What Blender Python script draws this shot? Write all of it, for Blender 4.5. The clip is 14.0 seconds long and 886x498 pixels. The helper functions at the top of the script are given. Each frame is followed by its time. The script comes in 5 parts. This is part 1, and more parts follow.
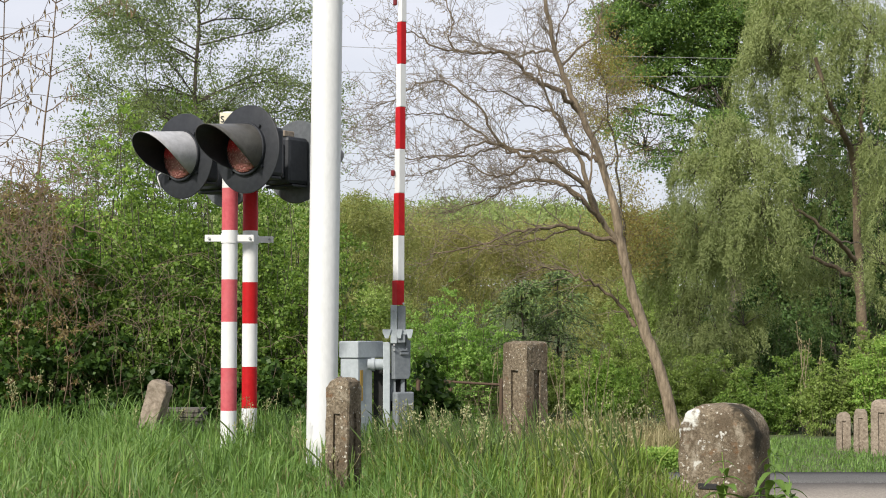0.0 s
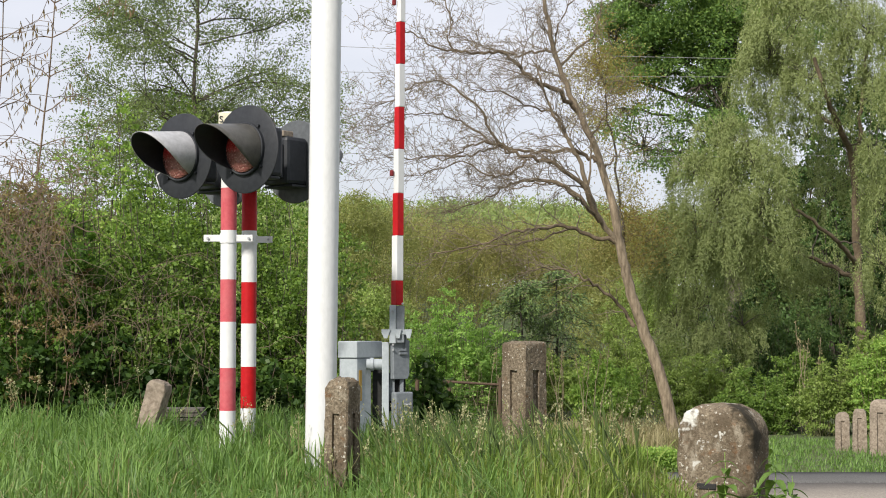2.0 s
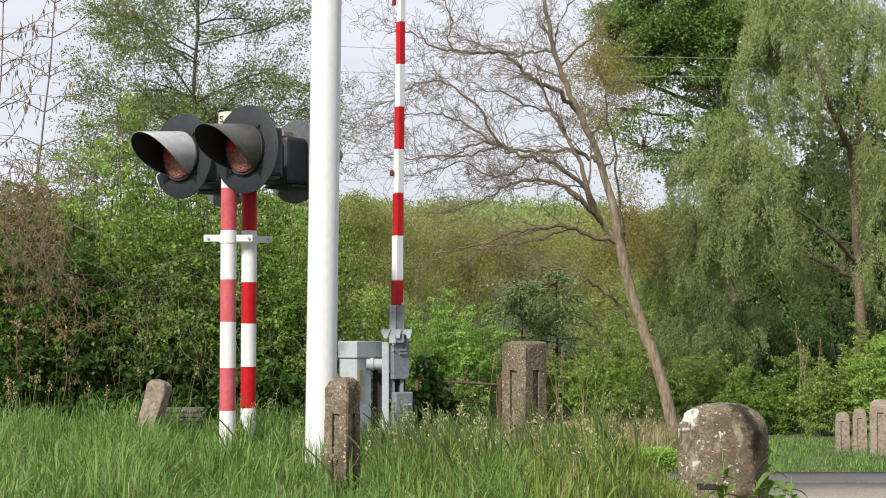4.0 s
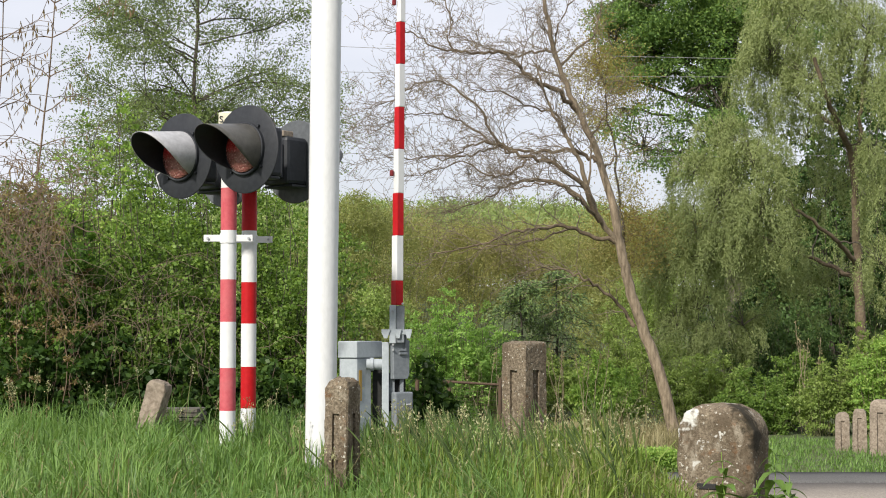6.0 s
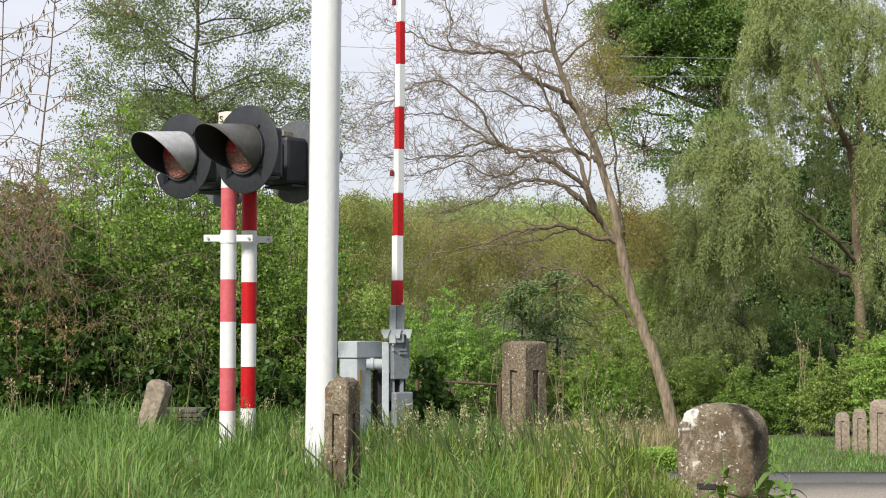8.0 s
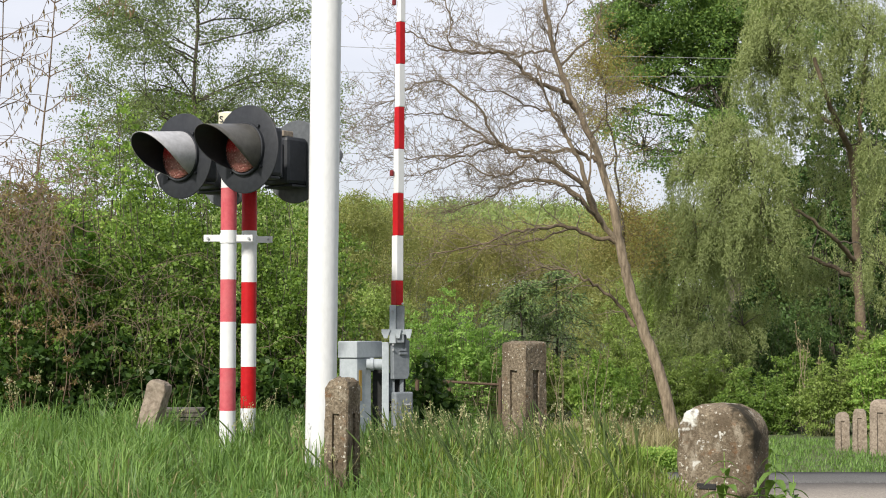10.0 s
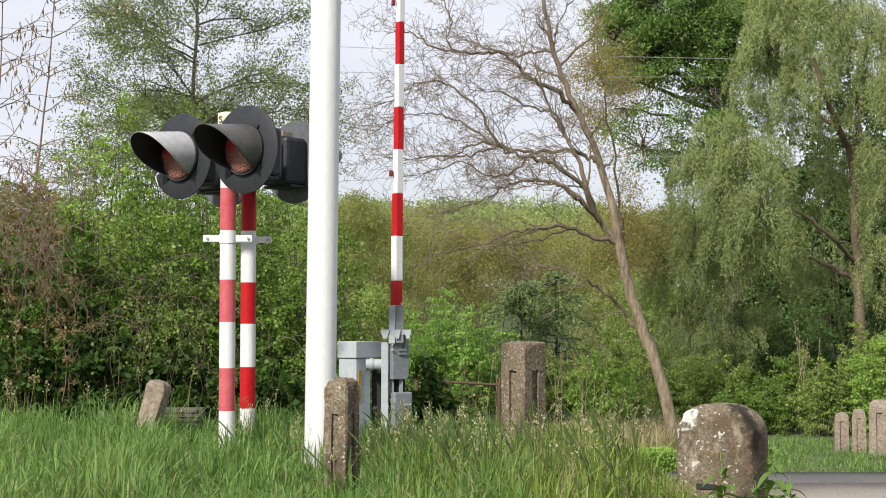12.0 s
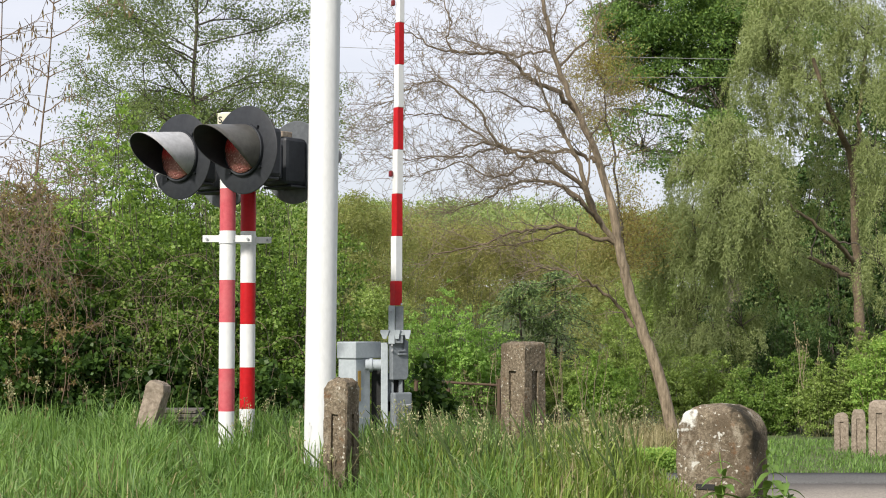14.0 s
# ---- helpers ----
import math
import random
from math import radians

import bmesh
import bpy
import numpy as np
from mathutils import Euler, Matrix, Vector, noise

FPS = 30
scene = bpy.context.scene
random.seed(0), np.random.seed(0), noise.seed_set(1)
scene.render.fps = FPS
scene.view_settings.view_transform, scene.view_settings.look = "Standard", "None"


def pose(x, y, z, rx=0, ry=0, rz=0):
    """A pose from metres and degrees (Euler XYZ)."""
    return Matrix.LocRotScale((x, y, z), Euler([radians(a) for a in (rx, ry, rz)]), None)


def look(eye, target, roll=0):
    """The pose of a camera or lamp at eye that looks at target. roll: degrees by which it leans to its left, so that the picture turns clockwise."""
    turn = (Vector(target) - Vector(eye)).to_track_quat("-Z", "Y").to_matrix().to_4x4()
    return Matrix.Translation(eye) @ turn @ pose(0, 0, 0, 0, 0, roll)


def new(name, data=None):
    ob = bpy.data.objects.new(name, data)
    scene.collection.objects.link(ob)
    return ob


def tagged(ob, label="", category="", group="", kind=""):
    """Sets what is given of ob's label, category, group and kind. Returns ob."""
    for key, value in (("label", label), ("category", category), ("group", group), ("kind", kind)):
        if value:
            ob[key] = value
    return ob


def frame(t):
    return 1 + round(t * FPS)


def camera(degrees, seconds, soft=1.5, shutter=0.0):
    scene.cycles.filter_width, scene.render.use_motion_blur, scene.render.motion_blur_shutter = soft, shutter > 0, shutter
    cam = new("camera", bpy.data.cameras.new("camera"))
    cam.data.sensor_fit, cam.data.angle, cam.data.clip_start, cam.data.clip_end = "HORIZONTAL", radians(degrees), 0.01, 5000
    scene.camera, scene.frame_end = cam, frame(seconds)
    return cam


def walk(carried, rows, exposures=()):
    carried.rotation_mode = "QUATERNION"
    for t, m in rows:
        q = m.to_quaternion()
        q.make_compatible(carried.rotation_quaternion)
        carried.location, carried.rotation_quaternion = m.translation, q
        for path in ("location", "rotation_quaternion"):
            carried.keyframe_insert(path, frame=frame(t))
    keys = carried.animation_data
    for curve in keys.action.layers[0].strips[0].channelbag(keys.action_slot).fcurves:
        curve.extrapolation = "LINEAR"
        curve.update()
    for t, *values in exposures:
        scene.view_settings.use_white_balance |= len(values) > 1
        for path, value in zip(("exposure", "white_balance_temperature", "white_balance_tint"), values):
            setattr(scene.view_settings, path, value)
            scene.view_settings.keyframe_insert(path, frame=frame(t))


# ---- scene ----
# ------------------------------------------------------------------ camera
cam = camera(30, 14.0, soft=1.0)


def tripod(yaw, tilt=0.0):
    return pose(0, 0, 0.96, 92.915 + tilt, 0, yaw)


walk(cam, [(0.0, tripod(0.037)), (0.2, tripod(0.018)), (0.5, tripod(0.003)), (1.0, tripod(0.0)), (3.0, tripod(0.0)),
           (7.0, tripod(0.0)), (11.4, tripod(0.0)), (11.8, tripod(-0.016, 0.002)), (12.3, tripod(-0.028, 0.016)),
           (13.0, tripod(-0.03, 0.018)), (14.0, tripod(-0.036, 0.02))],
     [(0.0, 0.15), (2.5, 0.17), (5.5, 0.19), (8.0, 0.21), (11.0, 0.225), (14.0, 0.22)])

# ------------------------------------------------------------------ light
SUN_TO = Vector((-0.455, -0.683, 0.574)).normalized()
world = bpy.data.worlds.new("sky")
scene.world = world
world.use_nodes = True
wn, wl = world.node_tree.nodes, world.node_tree.links
wn.clear()
w_out = wn.new("ShaderNodeOutputWorld")
w_bg = wn.new("ShaderNodeBackground")
w_sky = wn.new("ShaderNodeTexSky")
w_sky.sky_type = "NISHITA"
w_sky.sun_disc = False
w_sky.sun_elevation = math.asin(SUN_TO.z)
w_sky.sun_rotation = math.atan2(SUN_TO.x, SUN_TO.y)
w_sky.dust_density = 2.5
w_co = wn.new("ShaderNodeTexCoord")
w_map = wn.new("ShaderNodeMapping")
w_map.inputs["Scale"].default_value = (1.0, 1.0, 3.5)
w_noise = wn.new("ShaderNodeTexNoise")
w_noise.inputs["Scale"].default_value = 2.6
w_noise.inputs["Detail"].default_value = 7
w_noise.inputs["Roughness"].default_value = 0.55
w_ramp = wn.new("ShaderNodeValToRGB")
w_ramp.color_ramp.elements[0].position = 0.28
w_ramp.color_ramp.elements[0].color = (0.62, 0.62, 0.62, 1)
w_ramp.color_ramp.elements[1].position = 0.68
w_ramp.color_ramp.elements[1].color = (0.97, 0.97, 0.97, 1)
w_mix = wn.new("ShaderNodeMix")
w_mix.data_type = "RGBA"
w_mix.inputs["B"].default_value = (8.0, 8.15, 8.95, 1)
wl.new(w_co.outputs["Generated"], w_map.inputs["Vector"])
wl.new(w_map.outputs["Vector"], w_noise.inputs["Vector"])
wl.new(w_noise.outputs["Fac"], w_ramp.inputs["Fac"])
wl.new(w_ramp.outputs["Color"], w_mix.inputs["Factor"])
wl.new(w_sky.outputs["Color"], w_mix.inputs["A"])
wl.new(w_mix.outputs["Result"], w_bg.inputs["Color"])
w_bg.inputs["Strength"].default_value = 0.1
wl.new(w_bg.outputs["Background"], w_out.inputs["Surface"])

sun_data = bpy.data.lights.new("sun", "SUN")
sun_data.energy = 5.0
sun_data.angle = radians(4)
sun_data.color = (1.0, 0.945, 0.85)
sun = new("sun", sun_data)
sun.matrix_world = look(SUN_TO * 50, (0, 0, 0))


# ------------------------------------------------------------------ materials
def node_mat(name):
    m = bpy.data.materials.new(name)
    m.use_nodes = True
    nt = m.node_tree
    nt.nodes.clear()
    out = nt.nodes.new("ShaderNodeOutputMaterial")
    bsdf = nt.nodes.new("ShaderNodeBsdfPrincipled")
    nt.links.new(bsdf.outputs[0], out.inputs["Surface"])
    return m, nt, bsdf, out


def noise_node(nt, scale, detail=5, rough=0.6, coords="Object", stretch=None):
    co = nt.nodes.new("ShaderNodeTexCoord")
    n = nt.nodes.new("ShaderNodeTexNoise")
    n.inputs["Scale"].default_value, n.inputs["Detail"].default_value = scale, detail
    n.inputs["Roughness"].default_value = rough
    src = co.outputs[coords]
    if stretch:
        mp = nt.nodes.new("ShaderNodeMapping")
        mp.inputs["Scale"].default_value = stretch
        nt.links.new(src, mp.inputs["Vector"])
        src = mp.outputs["Vector"]
    nt.links.new(src, n.inputs["Vector"])
    return n.outputs["Fac"]


def ramp(nt, fac, stops):
    r = nt.nodes.new("ShaderNodeValToRGB")
    while len(r.color_ramp.elements) < len(stops):
        r.color_ramp.elements.new(0.5)
    for e, (at, c) in zip(r.color_ramp.elements, stops):
        e.position, e.color = at, (*c, 1) if len(c) == 3 else c
    nt.links.new(fac, r.inputs["Fac"])
    return r.outputs["Color"]


def mixed(nt, fac, a, b, blend="MIX"):
    m = nt.nodes.new("ShaderNodeMix")
    m.data_type, m.blend_type = "RGBA", blend
    for sock, val in (("Factor", fac), ("A", a), ("B", b)):
        if isinstance(val, (int, float)):
            m.inputs[sock].default_value = val
        elif isinstance(val, tuple):
            m.inputs[sock].default_value = (*val, 1)
        else:
            nt.links.new(val, m.inputs[sock])
    return m.outputs["Result"]


def bump(nt, bsdf, fac, strength, distance):
    b = nt.nodes.new("ShaderNodeBump")
    b.inputs["Strength"].default_value, b.inputs["Distance"].default_value = strength, distance
    nt.links.new(fac, b.inputs["Height"])
    nt.links.new(b.outputs["Normal"], bsdf.inputs["Normal"])


def grained(name, dark, light, fine=30, coarse=3, rough=0.6, relief=0.003, metal=0.0, stretch=None, dirt=None, dirt_amount=0.3, gloss=0.4):
    m, nt, b, _ = node_mat(name)
    f1 = noise_node(nt, fine, 6, 0.65, stretch=stretch)
    f2 = noise_node(nt, coarse, 4, 0.55, stretch=stretch)
    c = ramp(nt, f1, [(0.36, dark), (0.64, light)])
    d = dirt or tuple(v * 0.6 for v in dark)
    mask = ramp(nt, f2, [(0.45, (0, 0, 0)), (0.75, (dirt_amount,) * 3)])
    nt.links.new(mixed(nt, mask, c, d), b.inputs["Base Color"])
    b.inputs["Roughness"].default_value = rough
    b.inputs["Metallic"].default_value = metal
    b.inputs["Specular IOR Level"].default_value = gloss
    if relief:
        bump(nt, b, f1, 0.6, relief)
    return m


def leaf_mat(name, dark, mid, light, shine=0.5, through_light=0.48, patch=0.6):
    m, nt, b, out = node_mat(name)
    g = nt.nodes.new("ShaderNodeNewGeometry")
    c = ramp(nt, g.outputs["Random Per Island"], [(0.0, dark), (0.5, mid), (1.0, light)])
    big = noise_node(nt, patch, 3, 0.5)
    c = mixed(nt, ramp(nt, big, [(0.35, (0, 0, 0)), (0.7, (0.55, 0.55, 0.55))]), c, dark)
    nt.links.new(c, b.inputs["Base Color"])
    b.inputs["Roughness"].default_value = shine
    b.inputs["Specular IOR Level"].default_value = 0.22
    t = nt.nodes.new("ShaderNodeBsdfTranslucent")
    nt.links.new(mixed(nt, 1.0, c, (1.0, 1.0, 0.55), "MULTIPLY"), t.inputs["Color"])
    s = nt.nodes.new("ShaderNodeMixShader")
    s.inputs["Fac"].default_value = through_light
    nt.links.new(b.outputs[0], s.inputs[1])
    nt.links.new(t.outputs[0], s.inputs[2])
    nt.links.new(s.outputs[0], out.inputs["Surface"])
    return m


M_PAINT_WHITE = grained("white_paint", (0.58, 0.585, 0.59), (0.64, 0.645, 0.65), 40, 2.5, 0.4, 0.0004, dirt=(0.45, 0.45, 0.42), dirt_amount=0.3, stretch=(1, 1, 0.35))
M_PAINT_RED = grained("red_paint", (0.35, 0.006, 0.009), (0.43, 0.009, 0.013), 30, 3, 0.42, 0.0004, dirt=(0.3, 0.008, 0.011), gloss=0.2)
M_PAINT_FADED = grained("faded_red_paint", (0.4, 0.065, 0.082), (0.47, 0.088, 0.105), 35, 4, 0.55, 0.0004, gloss=0.2, dirt=(0.5, 0.2, 0.2), dirt_amount=0.5)
M_GREY_LIGHT = grained("light_grey_paint", (0.31, 0.345, 0.37), (0.37, 0.405, 0.43), 35, 3, 0.5, 0.0004)
# the barrier's light grey darkened for its shaded faces; also the pole cap
M_GREY = grained("shade_grey_paint", (0.14, 0.158, 0.175), (0.19, 0.208, 0.225), 35, 3, 0.5, 0.0004)
M_BLACK = grained("black_plastic", (0.0165, 0.0185, 0.023), (0.026, 0.0285, 0.034), 25, 4, 0.5, 0.0005, dirt=(0.033, 0.034, 0.036), dirt_amount=0.4, gloss=0.3)
M_BLACK_OUT = grained("weathered_black_plastic", (0.055, 0.052, 0.046), (0.085, 0.08, 0.072), 25, 4, 0.35, 0.0005, dirt=(0.1, 0.1, 0.09), dirt_amount=0.5)
# pale grey puts the sky's glare on the left hood into its colour
M_HOOD_GREY = grained("sky_glare_hood", (0.36, 0.36, 0.37), (0.46, 0.46, 0.475), 25, 4, 0.42, 0.0005, dirt=(0.12, 0.12, 0.11), dirt_amount=0.2)
# lighter than the other boards: the sky's reflection is put into the colour
M_BOARD_GREY = grained("sky_sheen_board_back", (0.07, 0.077, 0.082), (0.105, 0.112, 0.12), 25, 3, 0.38, 0.0005)
M_CREAM = grained("cream_enamel", (0.6, 0.56, 0.42), (0.7, 0.66, 0.52), 30, 6, 0.45, 0.0003)
M_DARK_RED = grained("dark_red_plastic", (0.13, 0.012, 0.014), (0.18, 0.018, 0.02), 30, 5, 0.35, 0)
# near-black for the plate's letter and for shade painted into gaps
M_NEAR_BLACK = grained("dark_gap", (0.012, 0.012, 0.012), (0.02, 0.02, 0.02), 30, 4, 0.7, 0.0004)
M_YELLOW = grained("yellow_sticker", (0.3, 0.19, 0.04), (0.36, 0.23, 0.055), 30, 5, 0.5, 0)
M_STEEL = grained("galvanised_steel", (0.3, 0.31, 0.32), (0.4, 0.41, 0.42), 50, 6, 0.62, 0.0004, 0.7)
M_BARK_GREY = grained("grey_brown_bark", (0.11, 0.084, 0.055), (0.28, 0.222, 0.155), 22, 2, 0.85, 0.012, stretch=(1, 1, 0.2))
M_BARK_LIMB = grained("dark_grey_bark", (0.095, 0.069, 0.044), (0.18, 0.138, 0.092), 16, 2, 0.9, 0.008)
M_BARK_TWIG = grained("tan_twig_bark", (0.12, 0.095, 0.07), (0.24, 0.195, 0.145), 16, 2, 0.85, 0.002)
M_BARK_DARK = grained("dark_bark", (0.045, 0.038, 0.03), (0.1, 0.085, 0.065), 14, 2, 0.9, 0.012, stretch=(1, 1, 0.2))
M_TWIG = grained("brown_twigs", (0.1, 0.068, 0.046), (0.19, 0.135, 0.09), 20, 3, 0.85, 0.002)
M_STEM = grained("green_brown_stem", (0.09, 0.09, 0.04), (0.17, 0.165, 0.08), 20, 3, 0.85, 0.002)
M_VINE = grained("dry_vine", (0.11, 0.075, 0.055), (0.22, 0.16, 0.115), 20, 3, 0.85, 0.002)
M_WOOD_OLD = grained("weathered_wood", (0.06, 0.052, 0.044), (0.14, 0.125, 0.108), 20, 3, 0.85, 0.003, stretch=(1, 12, 12))
M_STRAW = grained("straw_stalk", (0.2, 0.16, 0.1), (0.34, 0.28, 0.18), 20, 3, 0.85, 0.001)
M_FENCE = grained("brown_fence_wood", (0.05, 0.032, 0.02), (0.11, 0.072, 0.045), 20, 3, 0.85, 0.003, stretch=(12, 12, 1))
M_ASPHALT = grained("asphalt", (0.085, 0.084, 0.084), (0.14, 0.138, 0.136), 60, 1.2, 0.95, 0.004, gloss=0.05)
M_APRON = grained("worn_concrete", (0.19, 0.17, 0.15), (0.29, 0.262, 0.23), 40, 1.0, 0.95, 0.004, gloss=0.05)
M_RUST_WIRE = grained("rusty_wire", (0.07, 0.05, 0.03), (0.14, 0.1, 0.06), 10, 2, 0.8, 0)
M_WIRE = grained("wire", (0.2, 0.2, 0.2), (0.3, 0.3, 0.3), 10, 2, 0.5, 0)


def concrete_mat():
    """Old brown cast concrete: streaks, pale worn patches, white lichen flecks and rusty algae."""
    m, nt, b, _ = node_mat("lichened_concrete")
    f1 = noise_node(nt, 55, 8, 0.7)
    f2 = noise_node(nt, 7, 6, 0.65, stretch=(1, 1, 0.3))
    f3 = noise_node(nt, 42, 3, 0.5)
    f4 = noise_node(nt, 11, 6, 0.7, stretch=(1, 1, 0.5))
    f5 = noise_node(nt, 75, 4, 0.6)
    f6 = noise_node(nt, 16, 5, 0.65)
    c = ramp(nt, f1, [(0.34, (0.085, 0.066, 0.046)), (0.5, (0.17, 0.138, 0.098)), (0.66, (0.29, 0.242, 0.178))])
    c = mixed(nt, ramp(nt, f2, [(0.42, (0, 0, 0)), (0.62, (0.75, 0.75, 0.75))]), c, (0.085, 0.064, 0.043))
    c = mixed(nt, ramp(nt, f4, [(0.56, (0, 0, 0)), (0.66, (0.65, 0.65, 0.65))]), c, (0.34, 0.3, 0.235))
    c = mixed(nt, ramp(nt, f6, [(0.58, (0, 0, 0)), (0.7, (0.6, 0.6, 0.6))]), c, (0.15, 0.072, 0.03))
    c = mixed(nt, ramp(nt, f3, [(0.64, (0, 0, 0)), (0.69, (0.85, 0.85, 0.85))]), c, (0.5, 0.48, 0.42))
    c = mixed(nt, ramp(nt, f5, [(0.33, (0.65, 0.65, 0.65)), (0.43, (0, 0, 0))]), c, (0.04, 0.03, 0.02))
    nt.links.new(c, b.inputs["Base Color"])
    b.inputs["Roughness"].default_value = 0.95
    b.inputs["Specular IOR Level"].default_value = 0.15
    bump(nt, b, f1, 0.9, 0.012)
    return m


def pale_concrete_mat():
    m, nt, b, _ = node_mat("pale_concrete")
    f1 = noise_node(nt, 24, 8, 0.7)
    f2 = noise_node(nt, 4, 5, 0.6)
    c = ramp(nt, f1, [(0.38, (0.15, 0.118, 0.088)), (0.62, (0.3, 0.25, 0.197))])
    c = mixed(nt, ramp(nt, f2, [(0.45, (0, 0, 0)), (0.7, (0.7, 0.7, 0.7))]), c, (0.16, 0.135, 0.1))
    nt.links.new(c, b.inputs["Base Color"])
    b.inputs["Roughness"].default_value = 0.92
    bump(nt, b, f1, 0.8, 0.01)
    return m


M_CONCRETE = concrete_mat()
M_PALE = pale_concrete_mat()


def lens_mat():
    """Red dimpled glass; the sunlit look of its dusty lower half is coloured in."""
    m, nt, b, _ = node_mat("red_lens_glass")
    co = nt.nodes.new("ShaderNodeTexCoord")
    v = nt.nodes.new("ShaderNodeTexVoronoi")
    v.inputs["Scale"].default_value = 62
    nt.links.new(co.outputs["Object"], v.inputs["Vector"])
    # lighter cell centres stand in for glints on the dimples
    glass = ramp(nt, v.outputs["Distance"], [(0.0, (0.75, 0.1, 0.1)), (0.5, (0.5, 0.035, 0.04))])
    sunlit_dust = ramp(nt, v.outputs["Distance"], [(0.06, (0.6, 0.48, 0.45)), (0.24, (0.24, 0.13, 0.115)), (0.7, (0.17, 0.08, 0.075))])
    sep = nt.nodes.new("ShaderNodeSeparateXYZ")
    nt.links.new(co.outputs["Object"], sep.inputs[0])
    add = nt.nodes.new("ShaderNodeMath")
    add.operation = "MULTIPLY_ADD"
    add.inputs[1].default_value = 0.06
    nt.links.new(noise_node(nt, 30, 4, 0.6), add.inputs[0])
    nt.links.new(sep.outputs["Z"], add.inputs[2])
    c = mixed(nt, ramp(nt, add.outputs[0], [(0.0, (0.85, 0.85, 0.85)), (0.05, (0.05, 0.05, 0.05))]), glass, sunlit_dust)
    nt.links.new(c, b.inputs["Base Color"])
    b.inputs["Roughness"].default_value = 0.2
    b.inputs["Coat Weight"].default_value = 0.6
    bump(nt, b, v.outputs["Distance"], 1.0, 0.006)
    return m


M_LENS = lens_mat()


def ground_mat():
    m, nt, b, _ = node_mat("meadow_soil")
    f1 = noise_node(nt, 9, 8, 0.7)
    f2 = noise_node(nt, 0.5, 5, 0.6)
    c = ramp(nt, f1, [(0.3, (0.03, 0.045, 0.015)), (0.7, (0.085, 0.12, 0.035))])
    c = mixed(nt, ramp(nt, f2, [(0.45, (0, 0, 0)), (0.7, (0.6, 0.6, 0.6))]), c, (0.13, 0.12, 0.06))
    nt.links.new(c, b.inputs["Base Color"])
    b.inputs["Roughness"].default_value = 0.95
    bump(nt, b, f1, 0.8, 0.03)
    return m


M_GROUND = ground_mat()
L_BRAMBLE = leaf_mat("bramble_leaf", (0.0481, 0.104, 0.0224), (0.12, 0.233, 0.0417), (0.208, 0.352, 0.0721), 0.45)
L_HEDGE = leaf_mat("hedge_leaf", (0.085, 0.15, 0.032), (0.175, 0.285, 0.06), (0.29, 0.41, 0.1), 0.45)
L_SCRUB = leaf_mat("scrub_leaf", (0.15, 0.215, 0.058), (0.265, 0.365, 0.098), (0.4, 0.5, 0.155), 0.5, 0.48)
L_FRESH = leaf_mat("fresh_leaf", (0.2, 0.34, 0.085), (0.335, 0.54, 0.14), (0.5, 0.68, 0.21), 0.5)
# bramble green darkened for shade at the hedge foot; also the dark ivy
L_DEEP = leaf_mat("shade_dark_leaf", (0.0275, 0.0605, 0.0143), (0.055, 0.11, 0.0242), (0.11, 0.187, 0.044), 0.42)
L_RUST = leaf_mat("withered_leaf", (0.17, 0.116, 0.0625), (0.293, 0.223, 0.116), (0.402, 0.349, 0.179), 0.6)
L_BRIGHT = leaf_mat("young_leaf", (0.168, 0.278, 0.0611), (0.309, 0.494, 0.111), (0.477, 0.6, 0.167), 0.5)
L_OLIVE = leaf_mat("olive_leaf", (0.19, 0.21, 0.078), (0.285, 0.31, 0.11), (0.37, 0.39, 0.14), 0.55)
L_BROWN = leaf_mat("rusty_bud", (0.203, 0.137, 0.0854), (0.324, 0.234, 0.146), (0.406, 0.332, 0.182), 0.6)
L_ALDER = leaf_mat("alder_leaf", (0.12, 0.165, 0.07), (0.21, 0.28, 0.11), (0.32, 0.4, 0.15), 0.5)
L_OAK = leaf_mat("oak_leaf", (0.085, 0.155, 0.05), (0.185, 0.31, 0.085), (0.36, 0.5, 0.135), 0.45)
L_WILLOW = leaf_mat("willow_leaf", (0.19, 0.235, 0.09), (0.285, 0.335, 0.135), (0.37, 0.42, 0.185), 0.5, 0.35, 0.35)
L_SPRUCE = leaf_mat("spruce_needle", (0.065, 0.11, 0.042), (0.13, 0.2, 0.07), (0.26, 0.35, 0.11), 0.5, 0.1)
L_FAR = leaf_mat("far_wood_leaf", (0.19, 0.25, 0.095), (0.275, 0.35, 0.125), (0.36, 0.43, 0.155), 0.6, 0.35, 0.16)
L_GRASS = leaf_mat("grass_blade", (0.092, 0.175, 0.044), (0.17, 0.29, 0.074), (0.27, 0.395, 0.125), 0.4, 0.4, 0.5)
L_GRASS_DARK = leaf_mat("tall_grass_blade", (0.111, 0.175, 0.0349), (0.204, 0.297, 0.0612), (0.352, 0.402, 0.122), 0.42, 0.4, 0.6)
L_WEED = leaf_mat("nettle_leaf", (0.114, 0.189, 0.0435), (0.152, 0.246, 0.058), (0.213, 0.319, 0.0798), 0.45, 0.35, 9)
L_FOX = leaf_mat("green_foxtail", (0.0495, 0.0801, 0.022), (0.0743, 0.111, 0.0308), (0.109, 0.154, 0.044), 0.6, 0.15)
L_SEED = leaf_mat("grass_seed_head", (0.26, 0.26, 0.13), (0.37, 0.375, 0.2), (0.48, 0.49, 0.29), 0.6, 0.3)
L_SALLOW = leaf_mat("sallow_leaf", (0.22, 0.205, 0.078), (0.31, 0.3, 0.108), (0.39, 0.39, 0.14), 0.6, 0.4, 0.5)
